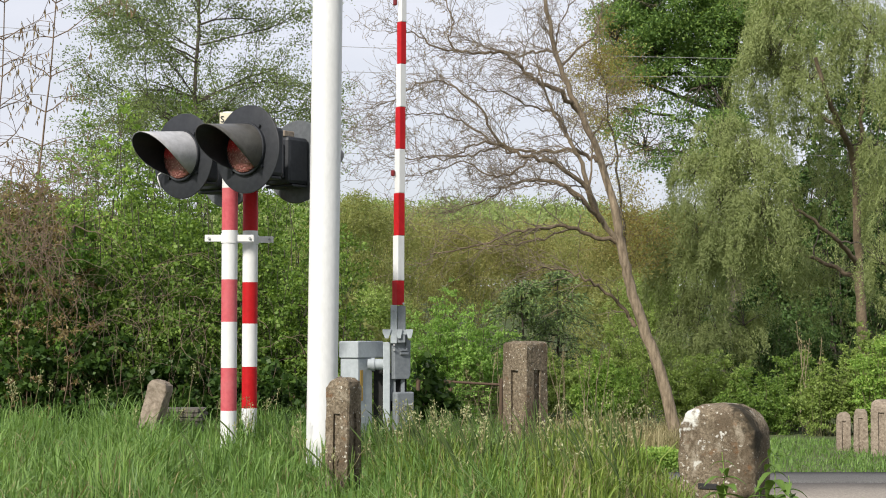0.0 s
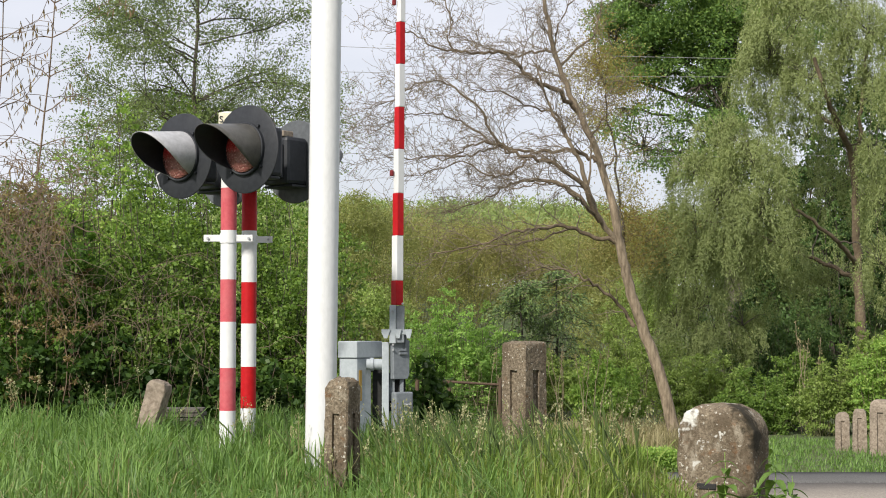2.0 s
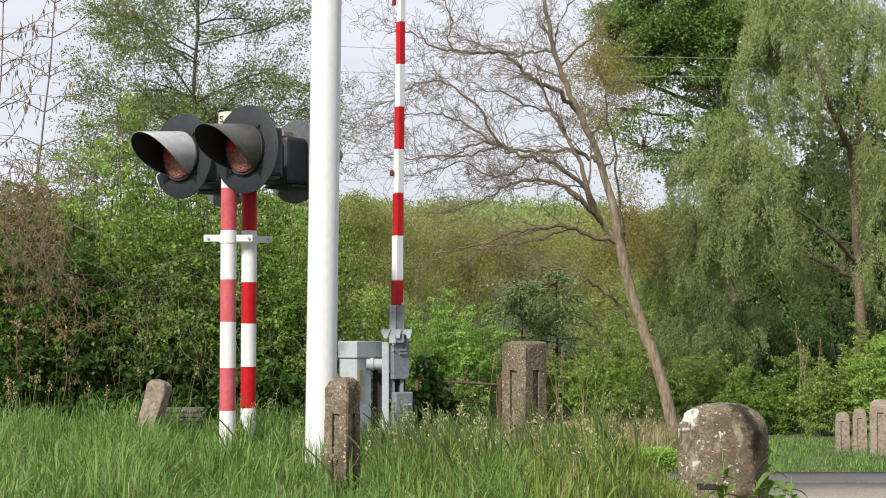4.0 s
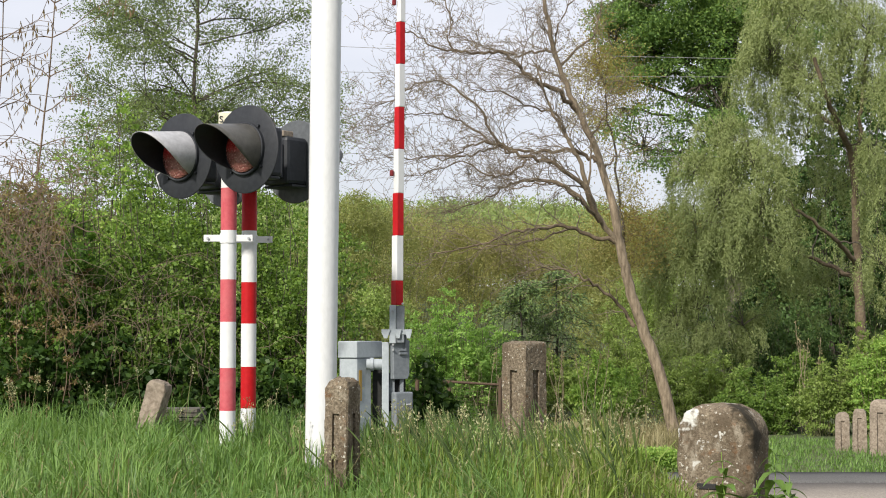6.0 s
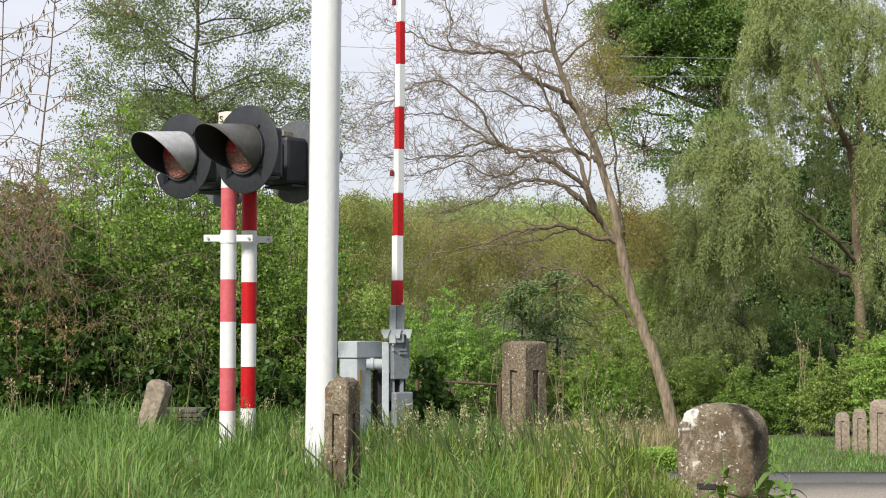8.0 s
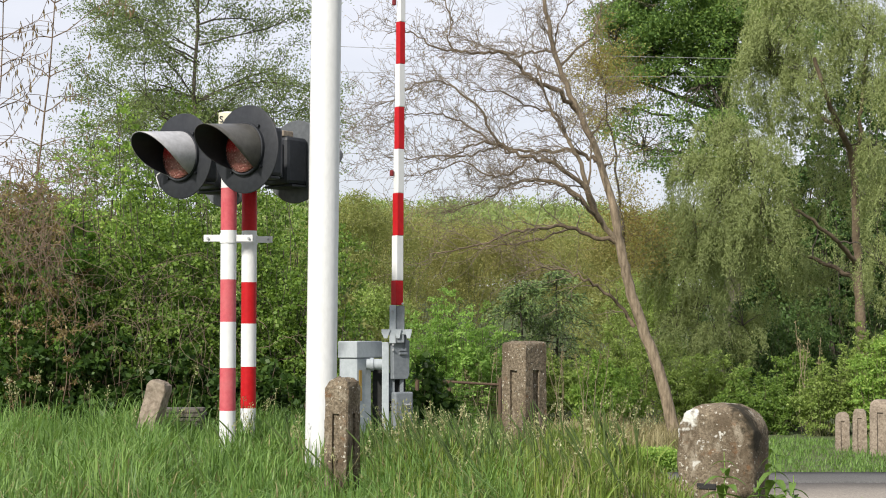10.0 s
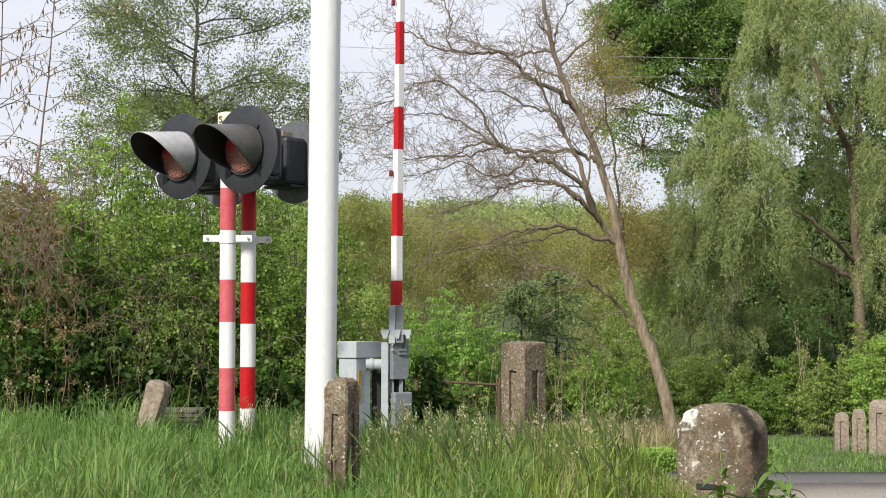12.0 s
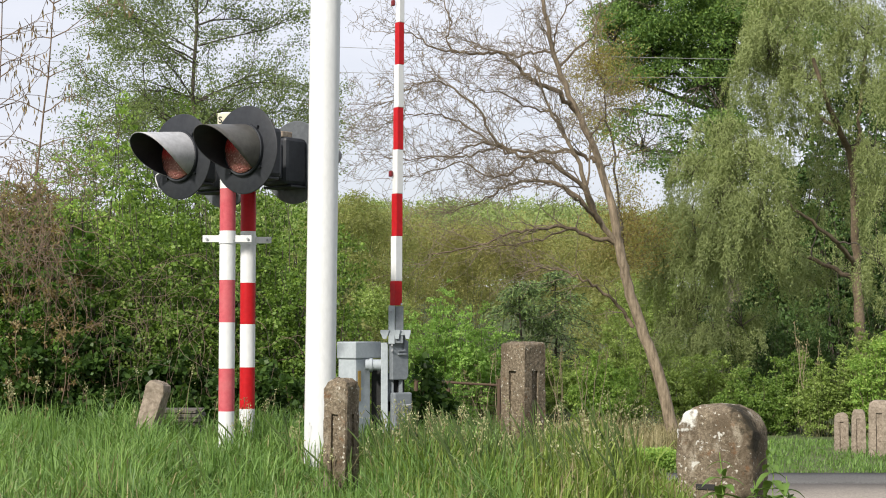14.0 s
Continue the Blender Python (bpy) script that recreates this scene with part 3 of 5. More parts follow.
    bm = bmesh.new()
    rod(bm, (0.055, -0.015, 0.4), (0.073, -0.055, 0.4), 0.013, sides=10)
    rod(bm, (0.073, -0.055, 0.4), (0.115, -0.05, 0.405), 0.009, sides=8)
    part("counterweight_bolt", bm, M_STEEL, e)
    bm = bmesh.new()
    rod(bm, (-0.24, 0.02, 0.716), (-0.1, 0.02, 0.716), 0.043, sides=24)
    rod(bm, (-0.21, 0.02, 0.716), (-0.185, 0.02, 0.716), 0.052, sides=24)
    part("axle", bm, M_GREY_LIGHT, e, "light grey drive axle")
    # drive cabinet, corner towards the lane
    t = -40
    cx, cy = -0.297, 0.134
    ct, cc = 0.898, 0.765
    bm = bmesh.new()
    box(bm, (-0.333, 0.1, cc / 2 - 0.05), (0.19, 0.17, cc + 0.1), t, 0.008)
    part("cabinet_body", bm, M_GREY_LIGHT, e, "light grey steel cabinet")
    bm = bmesh.new()
    m = pose(cx, cy, 0, 0, 0, t)
    box(bm, (0.0, 0.0, (ct + cc) / 2), (0.205, 0.3, ct - cc), 0, 0.008, m)
    part("cabinet_lid", bm, M_GREY_LIGHT, e)
    bm = bmesh.new()
    box(bm, (0.0965, -0.045, 0.55), (0.006, 0.03, 0.24), 0, 0, pose(-0.333, 0.1, 0, 0, 0, t))
    part("sticker", bm, M_YELLOW, e, "faded yellow warning strip")
    # dark box stands in for the shade between cabinet and upright
    bm = bmesh.new()
    box(bm, (-0.15, 0.2, 0.3), (0.1, 0.05, 0.84))
    part("shadow_gap", bm, M_NEAR_BLACK, e)


barrier()


# ------------------------------------------------------------------ concrete posts and stones
def slotted_post(name, m, w, h, slot_top, label, material, crown=0.06, flat_top=False, group="concrete posts"):
    """A square cast post with a domed top, worn edges and a long recess in each face."""
    rng = np.random.default_rng(int(h * 1000))
    bm = bmesh.new()
    r = w / 2
    levels = [(-0.15, 1.0), (0.1, 1.0), (h * 0.5, 0.99), (h - crown, 0.97), (h - crown * 0.35, 0.86), (h - crown * 0.08, 0.6), (h, 0.28)]
    if flat_top:
        levels = [(-0.15, 1.0), (0.1, 1.0), (h * 0.5, 0.99), (h - crown, 0.98), (h - crown * 0.4, 0.96), (h - crown * 0.15, 0.88), (h, 0.5)]
    rings = []
    ch = 0.94 if flat_top else 0.92
    for z, k in levels:
        q = r * k
        pts = [(-q * ch, -q), (q * ch, -q), (q, -q * ch), (q, q * ch), (q * ch, q), (-q * ch, q), (-q, q * ch), (-q, -q * ch)]
        rings.append([bm.verts.new((x + rng.normal(0, 0.003), y + rng.normal(0, 0.003), z + rng.normal(0, 0.004))) for x, y in pts])
    for a, b in zip(rings, rings[1:]):
        for i in range(8):
            bm.faces.new((a[i], a[(i + 1) % 8], b[(i + 1) % 8], b[i]))
    bm.faces.new(rings[-1])
    bm.faces.new(rings[0][::-1])
    me = bpy.data.meshes.new(name)
    bm.to_mesh(me)
    bm.free()
    me.materials.append(material)
    body = new(name, me)
    body.matrix_basis = m
    tagged(body, label, "post", group)
    cut = bmesh.new()
    for k in range(4):
        box(cut, (0, -r * 0.98, slot_top / 2 - 0.1), (w * 0.29, w * 0.2, slot_top + 0.2), 0, 0, pose(0, 0, 0, 0, 0, 90 * k))
    cm = bpy.data.meshes.new("cutter")
    cut.to_mesh(cm)
    cut.free()
    tool = new("cutter", cm)
    tool.matrix_basis = m
    mod = body.modifiers.new("slot", "BOOLEAN")
    mod.object, mod.operation, mod.solver = tool, "DIFFERENCE", "EXACT"
    bpy.context.view_layer.update()
    done = bpy.data.meshes.new_from_object(body.evaluated_get(bpy.context.evaluated_depsgraph_get()))
    body.modifiers.clear()
    body.data = done
    bpy.data.objects.remove(tool)
    bm = bmesh.new()
    bm.from_mesh(done)
    bmesh.ops.triangulate(bm, faces=bm.faces)
    for _ in range(5):
        long_edges = [ed for ed in bm.edges if ed.calc_length() > 0.035]
        if not long_edges:
            break
        bmesh.ops.subdivide_edges(bm, edges=long_edges, cuts=1)
        bmesh.ops.triangulate(bm, faces=[f for f in bm.faces if len(f.verts) > 3])
    bm.normal_update()
    for v in bm.verts:
        q = v.co * 9 + Vector((h * 7, w * 50, 0))
        v.co += v.normal * (0.0045 * noise.fractal(q, 1.0, 2.0, 4) + 0.003 * noise.noise(q * 4))
    bm.to_mesh(done)
    bm.free()
    done.materials.clear()
    done.materials.append(material)
    return body


slotted_post("concrete_post", pose(-0.603, 9.9, 0, 0, 0.6, -28), 0.159, 0.696, 0.483, "weathered brown concrete post with slot, beside the white pole", M_CONCRETE, 0.06)
slotted_post("concrete_post", pose(0.631, 12.9, -0.05, 0, 0, -44), 0.255, 0.894 + 0.05, 0.674 + 0.05, "thick weathered concrete post with long slots in grass", M_CONCRETE, 0.045, True)
slotted_post("concrete_post", pose(-2.408, 13.2, 0.0, 0, 17, -12), 0.155, 0.609, 0.05, "leaning pale concrete stump before the hedge", M_PALE, 0.06)
for px, hh in ((5.894, 0), (6.024, 1), (6.182, 2)):
    hs = (0.536, 0.607, 0.72)[hh]
    ws = (0.2, 0.2, 0.3)[hh]
    slotted_post("concrete_post", pose(px, (24.5, 24.0, 23.4)[hh], -0.77, 0, 0, -10 - 6 * hh), ws, hs + (0.03, 0.03, 0.08)[hh], hs - 0.1, "pale round-topped concrete bollard on the verge", M_PALE, 0.12, group="bollards on the verge")


def stone_mat(top):
    """Concrete with one crust of white lichen, small pale spots and dark moss along the far shoulder."""
    m = M_CONCRETE.copy()
    m.name = "mossy_stone"
    nt = m.node_tree
    b = next(n for n in nt.nodes if n.type == "BSDF_PRINCIPLED")
    c = b.inputs["Base Color"].links[0].from_socket
    co = nt.nodes.new("ShaderNodeTexCoord")
    wob = nt.nodes.new("ShaderNodeTexNoise")
    wob.inputs["Scale"].default_value, wob.inputs["Detail"].default_value = 24, 5
    nt.links.new(co.outputs["Object"], wob.inputs["Vector"])
    push = nt.nodes.new("ShaderNodeVectorMath")
    push.operation = "MULTIPLY_ADD"
    push.inputs[1].default_value, push.inputs[2].default_value = (0.15, 0.15, 0.15), (-0.075, -0.075, -0.075)
    nt.links.new(wob.outputs["Color"], push.inputs[0])
    add = nt.nodes.new("ShaderNodeVectorMath")
    nt.links.new(co.outputs["Object"], add.inputs[0])
    nt.links.new(push.outputs[0], add.inputs[1])
    for at, r, col in (((-0.165, -0.15, top - 0.085), 0.06, (0.62, 0.62, 0.58)), ((-0.2, -0.06, top - 0.05), 0.05, (0.55, 0.55, 0.5)), ((-0.24, -0.14, top - 0.19), 0.03, (0.66, 0.66, 0.62)),
                       ((0.04, -0.16, top - 0.19), 0.022, (0.5, 0.49, 0.45)), ((-0.07, -0.16, top - 0.24), 0.012, (0.5, 0.49, 0.45)),
                       ((0.08, -0.14, top - 0.17), 0.016, (0.5, 0.49, 0.45)), ((-0.12, -0.16, top - 0.36), 0.025, (0.5, 0.49, 0.45)), ((0.0, 0.05, top), 0.05, (0.3, 0.29, 0.24)), ((0.12, -0.02, top - 0.01), 0.075, (0.035, 0.03, 0.02)), ((0.19, -0.1, top - 0.04), 0.085, (0.03, 0.026, 0.018)),
                       ((0.25, -0.1, top - 0.12), 0.085, (0.035, 0.03, 0.02)), ((0.28, -0.08, top - 0.22), 0.08, (0.04, 0.034, 0.024))):
        dist = nt.nodes.new("ShaderNodeVectorMath")
        dist.operation = "DISTANCE"
        dist.inputs[1].default_value = at
        nt.links.new(add.outputs[0], dist.inputs[0])
        c = mixed(nt, ramp(nt, dist.outputs["Value"], [(r * 0.8, (0.9, 0.9, 0.9)), (r * 1.25, (0, 0, 0))]), c, col)
    nt.links.new(c, b.inputs["Base Color"])
    return m


def boundary_stone():
    d = 10.0
    x0, x1 = 1.436, 1.93
    top = 0.548
    cx, hw = (x0 + x1) / 2, (x1 - x0) / 2
    rng = np.random.default_rng(5)
    nz, na = 64, 128
    V = []
    zb = -0.45
    for i in range(nz + 1):
        t = i / nz
        z = zb + (top - zb) * t
        # straight sides that round over into an arched top
        up = max(0.0, (z - (top - 0.2)) / 0.2)
        kx = math.sqrt(max(0.0, 1 - up ** 2.2)) * (1.0 - 0.04 * t)
        ky = math.sqrt(max(0.0, 1 - up ** 7.0))
        for j in range(na):
            a = 2 * math.pi * j / na
            c, s = math.cos(a), math.sin(a)
            x = hw * kx * math.copysign(abs(c) ** 0.22, c)
            y = 0.16 * ky * math.copysign(abs(s) ** 0.22, s)
            nv = noise.fractal(Vector((x * 7 + 3, y * 7, z * 7)), 1.0, 2.0, 4)
            fine = noise.fractal(Vector((x * 24, y * 24 + 5, z * 24)), 1.0, 2.0, 4)
            k = 1 + 0.05 * nv + 0.018 * fine
            V.append((x * k, y * k, z + 0.014 * nv + 0.005 * fine))
    i, j = np.meshgrid(np.arange(nz), np.arange(na), indexing="ij")
    a = i * na + j
    b = i * na + (j + 1) % na
    F = np.stack([a, b, b + na, a + na], -1).reshape(-1, 4)
    st = raw_mesh("boundary_stone", V, F, stone_mat(top), None, True)
    st.matrix_basis = pose(cx, d, 0, 0, 0, -29)
    tagged(st, "weathered arched stone marker with white lichen and notch", "stone")
    # no recess is cut: a near-black block gives the notch its shade
    bm = bmesh.new()
    box(bm, (-0.045, -0.137, 0.051), (0.12, 0.06, 0.035), 0, 0.004)
    part("notch", bm, M_NEAR_BLACK, st, "dark block standing in for the shaded slot")


boundary_stone()


# ------------------------------------------------------------------ plank pile and wire fence
def plank_pile():
    e = thing("plank_pile", pose(-2.242, 14.0, 0), "low stack of weathered grey planks by the hedge", "planks")
    rng = np.random.default_rng(8)
    z = 0.0
    for k in range(9):
        for s in range(2):
            bm = bmesh.new()
            box(bm, (rng.uniform(-0.03, 0.03), -0.1 + 0.2 * s, z + 0.018), (0.42 + rng.uniform(-0.05, 0.05), 0.17, 0.03), rng.uniform(-4, 4), 0.003)
            part("plank", bm, M_WOOD_OLD, e)
        z += 0.037


plank_pile()


def wire_fence():
    e = thing("wire_fence", pose(0, 16.0, 0), "old wire fence with brown wooden posts, overgrown", "fence")
    xa, xb = -0.268, 0.553
    zt = 0.492
    for x in (xa, (xa + xb) / 2 - 0.1, xb - 0.02):
        bm = bmesh.new()
        rod(bm, (x, 0, -0.9), (x + 0.02, 0, zt + 0.03), 0.022, 0.019, 10)
        part("post", bm, M_FENCE, e)
    bm = bmesh.new()
    rod(bm, (xa, 0, zt + 0.02), (xb, 0, zt - 0.03), 0.014, 0.012, 8)
    part("rail", bm, M_FENCE, e)
    paths = []
    for k in range(24):
        z = zt - 0.02 - 0.042 * k
        paths.append([((x, 0.0, z + 0.01 * math.sin(x * 5)), 0.0011) for x in np.linspace(xa, xb, 9)])
    for x in np.arange(xa, xb, 0.04):
        paths.append([((x, 0.0, z), 0.001) for z in np.linspace(-0.6, zt, 4)])
    tubes("mesh_wire", paths, M_RUST_WIRE, e, 4)


wire_fence()


# ------------------------------------------------------------------ shrubs and trees
def clumps(rng, n, centre, radii, low=0.0):
    """Centres of leaf clumps, spread unevenly in an egg-shaped envelope."""
    u = unit(rng.normal(size=(n, 3)))
    r = rng.uniform(0.25, 1.0, (n, 1)) ** 0.5
    return np.array(centre) + u * r * np.array(radii)


def fill(rng, centres, per, radius, squash=0.75):
    n = len(centres) * per
    u = unit(rng.normal(size=(n, 3)))
    r = rng.uniform(0, 1, (n, 1)) ** 0.45
    size = np.repeat(rng.uniform(0.5, 1.25, len(centres)), per)[:, None] * radius
    at = np.repeat(centres, per, 0) + u * r * size * (1, 1, squash)
    way = unit(u * 0.7 + rng.normal(0, 0.6, (n, 3)) + (0, 0, -0.15))
    return at, way


def shrub(name, label, category, seed, x, y, half, height, count, per, leaf, mat_, ratio=0.32, blob=0.3, group="", deep=None, bark=None, base=None, plain=False, lift=0.9):
    """A bush of arching shoots, each with side sprays that carry the leaves."""
    rng = np.random.default_rng(seed)
    z0 = float(ground_z(x, y)) if base is None else base
    e = thing(name, pose(x, y, z0), label, category, group)
    paths, A, W = [], [], []
    shoots = max(18, count // 3)
    dy = deep or half * 0.6
    for k in range(shoots):
        a, r = rng.uniform(0, 2 * math.pi), rng.uniform(0, 1) ** 0.6
        end = np.array((math.cos(a) * r * half, math.sin(a) * r * dy, height * rng.uniform(0.45, 1.04) * (1 - 0.35 * r * r)))
        s0 = np.array((end[0] * 0.45, end[1] * 0.45, -0.1))
        mid = (s0 + end) / 2 + rng.normal(0, 0.05 * height, 3) + (0, 0, 0.08 * height)
        pth = smooth_path([s0, mid, end], 0.004 + 0.0022 * height, 0.002, rng, 4, 0.01)
        paths.append(pth)
        n = count * per // shoots
        P = np.array([q[0] for q in pth])
        # sprays: short side twigs off the shoot, the leaves set round each
        ns = max(5, int(n / 26))
        t = rng.uniform(0.15, 1.0, ns) ** 0.8
        f = t * (len(P) - 1)
        i = np.minimum(f.astype(int), len(P) - 2)
        on = P[i] + (P[i + 1] - P[i]) * (f - i)[:, None]
        u = unit(rng.normal(size=(ns, 3)) * (1, 1, 0.55) + (0, 0, 0.12))
        reach = blob * rng.uniform(0.5, 1.5, (ns, 1)) * (1.2 - 0.75 * t)[:, None]
        own = rng.integers(0, ns, n)
        v = rng.uniform(0.1, 1.0, (n, 1)) ** 0.7
        sag = np.array((0, 0, -0.18)) * reach[own] * v * v
        spread = np.maximum(0.22 * reach[own], leaf * 0.7)
        A.append(on[own] + u[own] * reach[own] * v + sag + rng.normal(0, 1, (n, 3)) * spread * (0.8, 0.8, 0.42))
        W.append(u[own] * 0.6 + rng.normal(0, 0.65, (n, 3)) + (0, 0, -0.22))
    tubes("stem_mass", paths, bark or M_TWIG, e, 4)
    at, way = np.concatenate(A), np.concatenate(W)
    at[:, 2] = np.maximum(at[:, 2], 0.02)
    leaves("foliage", rng, at, way, leaf, ratio, mat_, e, lift=lift, plain=plain)
    return e


def lobes(rng, n, radii):
    """Centres and sizes of the rounded lobes that make up a crown."""
    u = unit(rng.normal(size=(n, 3)) + (0, -0.15, 0.25))
    c = u * rng.uniform(0.45, 0.82, (n, 1)) * np.array(radii)
    return c, rng.uniform(0.26, 0.46, n) * min(radii)


def lobed(rng, centres, sizes, per):
    """Leaf places on the outside of each lobe, with the ways that the leaves face."""
    n = len(centres) * per
    u = unit(rng.normal(size=(n, 3)) + (0, 0, 0.2))
    ruff = 0.8 + 0.25 * np.sin(u[:, 0] * 9 + np.repeat(sizes, per) * 40) * np.sin(u[:, 2] * 8 + 2) + rng.normal(0, 0.11, n)
    return np.repeat(centres, per, 0) + u * (np.repeat(sizes, per) * ruff)[:, None], u


def round_bush(label, seed, x, y, half, height, n, per, leaf, mat_, clear=0.0):
    """A far bush with rounded lobes of fine foliage on branching stems."""
    rng = np.random.default_rng(seed)
    e = thing("bush", pose(x, y, float(ground_z(x, y))), label, "bush", SCRUB)
    c, r = lobes(rng, n, (half, half * 0.8, height * (0.52 - clear / 2)))
    c = c + (0, 0, height * (0.5 + clear / 2))
    paths = [smooth_path([(0.2 * q[0], 0.2 * q[1], -0.1), q * (0.6, 0.6, 0.5) + rng.normal(0, 0.1, 3), q], 0.018, 0.006, rng, 4) for q in c[::2]]
    spikes = [smooth_path([q, q + (rng.normal(0, 0.15), 0, k * 0.7), q + (rng.normal(0, 0.3), 0, k * rng.uniform(1.0, 1.4))], 0.006, 0.003, rng, 3) for q, k in zip(c, r)]
    tubes("stem_mass", paths + spikes, M_STEM, e, 4)
    at, face = lobed(rng, c, r, per)
    leaves("foliage", rng, at, rng.normal(0, 1, at.shape) + (0, 0, -0.2), leaf, 0.27, mat_, e, plain=True, toward=face)
    return e


# the dense bramble hedge behind the signals, with vines over it
SCRUB = "scrub beyond the lane"
HEDGE = "brambles and shrubs of the overgrown hedge"
hx = lambda px, d: (px - 784) / 2926 * d
for i, (px, d, half, h, m_, lf) in enumerate((
        (-20, 17.6, 1.0, 2.9, L_BRAMBLE, 0.055), (50, 18.2, 0.8, 2.75, L_HEDGE, 0.05), (100, 17.2, 0.7, 2.3, L_BRAMBLE, 0.06), (180, 18.4, 0.95, 3.75, L_BRIGHT, 0.05),
        (255, 17.5, 0.85, 3.0, L_HEDGE, 0.052), (330, 18.4, 0.95, 3.6, L_HEDGE, 0.05), (400, 17.4, 0.75, 2.45, L_HEDGE, 0.052),
        (470, 18.2, 0.85, 3.2, L_HEDGE, 0.05), (545, 17.6, 0.7, 2.35, L_HEDGE, 0.052), (620, 18.6, 0.6, 2.2, L_OLIVE, 0.06))):
    shrub("bramble_shrub", "dense green bramble shrub in the overgrown hedge", "shrub", 100 + i, hx(px, d), d, half, h + 0.2, 155, 92, lf * 0.88, m_, 0.36, 0.36, HEDGE, 0.85, M_BARK_DARK)
for i, (px, d, half, h) in enumerate(((25, 19.6, 0.9, 3.2), (120, 20.0, 0.95, 3.4), (215, 20.6, 1.1, 4.1), (310, 20.6, 1.1, 4.2), (405, 20.4, 1.0, 3.9), (520, 20.2, 1.0, 3.5))):
    shrub("hedge_shrub", "tall fresh green shrub at the back of hedge", "shrub", 130 + i, hx(px, d), d, half, h, 205, 125, 0.053, L_HEDGE, 0.3, 0.42, HEDGE, 0.9, M_BARK_DARK, plain=True)
# low brambles, the shade of the hedge foot put into their leaf colour
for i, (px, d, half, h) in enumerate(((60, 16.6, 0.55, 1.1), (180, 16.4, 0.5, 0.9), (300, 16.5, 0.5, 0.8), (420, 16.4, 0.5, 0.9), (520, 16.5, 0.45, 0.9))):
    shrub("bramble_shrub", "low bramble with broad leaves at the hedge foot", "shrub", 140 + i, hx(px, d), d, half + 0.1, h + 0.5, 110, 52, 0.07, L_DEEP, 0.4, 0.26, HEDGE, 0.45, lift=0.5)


shrub("dry_shrub", "reddish-brown half-bare shrub in the hedge", "shrub", 170, hx(15, 17.4), 17.4, 0.85, 3.2, 200, 85, 0.048, L_RUST, 0.25, 0.34, HEDGE, 0.5)
shrub("dry_shrub", "brown dead stems and withered leaves in hedge", "shrub", 171, hx(100, 16.5), 16.5, 0.4, 2.5, 60, 50, 0.042, L_RUST, 0.25, 0.25, HEDGE, 0.4)


def vines(seed, px0, px1, z0, z1, d, n, label, thick):
    """Bare brown climbing stems hanging over the hedge."""
    rng = np.random.default_rng(seed)
    xm = hx((px0 + px1) / 2, d)
    e = thing("vine_tangle", pose(xm, d, 0), label, "vines", HEDGE)
    paths = []
    for k in range(n):
        p = np.array((rng.uniform(hx(px0, d), hx(px1, d)) - xm, rng.uniform(-0.3, 0.3), rng.uniform((z0 + z1) / 2, z1)))
        w = unit(rng.normal(0, 1, 3) * (1, 0.3, 0.8) + (0, 0, 0.1))
        turn = rng.normal(0, 0.2)
        pth = [(p.copy(), thick)]
        for s in range(11):
            w = unit(w + rng.normal(0, 0.26, 3) * (1, 0.4, 1) + (w[2] * turn, 0, -w[0] * turn - 0.2))
            p = p + w * rng.uniform(0.06, 0.13)
            if p[2] < z0:
                break
            pth.append((p.copy(), thick * (0.95 - 0.06 * s)))
        if len(pth) > 2:
            paths.append(pth)
    for pth in paths:
        tubes("vine", [pth], M_VINE, e, 5)


vines(31, -40, 130, 0.6, 2.8, 16.4, 150, "tangle of bare brown climbing stems over hedge", 0.0034)
vines(32, 110, 380, 0.2, 1.7, 16.2, 60, "thin brown dead stems hanging in the hedge", 0.0022)
vines(33, 330, 600, 0.3, 1.3, 16.4, 12, "few brown dead stems among bramble leaves", 0.0026)


def alder():
    """The slender tree with small sparse leaves behind the hedge."""
    rng = np.random.default_rng(12)
    d = 27.0
    x = -4.029
    e = thing("alder_tree", pose(x, d, -0.6), "slender young tree with small sparse green leaves", "tree")
    H = 9.5
    trunk = smooth_path([(0, 0, -0.2), (0.05, 0, 3), (-0.05, 0, 6), (0.05, 0, H)], 0.075, 0.012, rng, 6)
    tubes("trunk", [trunk], M_BARK_DARK, e, 10)
    paths, tips = [], []
    for k in range(58):
        t = rng.uniform(0.35, 0.99)
        a = rng.uniform(0, 2 * math.pi)
        z = H * t
        ln = 1.75 * (1.12 - t) ** 0.6 + 0.2
        sprout(paths, rng, (0.02, 0, z), (math.cos(a), math.sin(a) * 0.8, 0.45), ln, 0.018, 2, 1, 0.015, 0.2, 0.6, 0.8, tips, 0.003)
    tubes("branch_mass", paths, M_BARK_DARK, e, 4)
    P = np.array([t[0] for t in tips])
    W = np.array([t[1] for t in tips])
    k = 16
    at = np.repeat(P, k, 0) + rng.normal(0, 0.12, (len(P) * k, 3)) * (1, 1, 0.6)
    leaves("crown", rng, at, np.repeat(W, k, 0) + rng.normal(0, 0.8, (len(P) * k, 3)), 0.052, 0.26, L_ALDER, e, lift=0.5, plain=True)


alder()


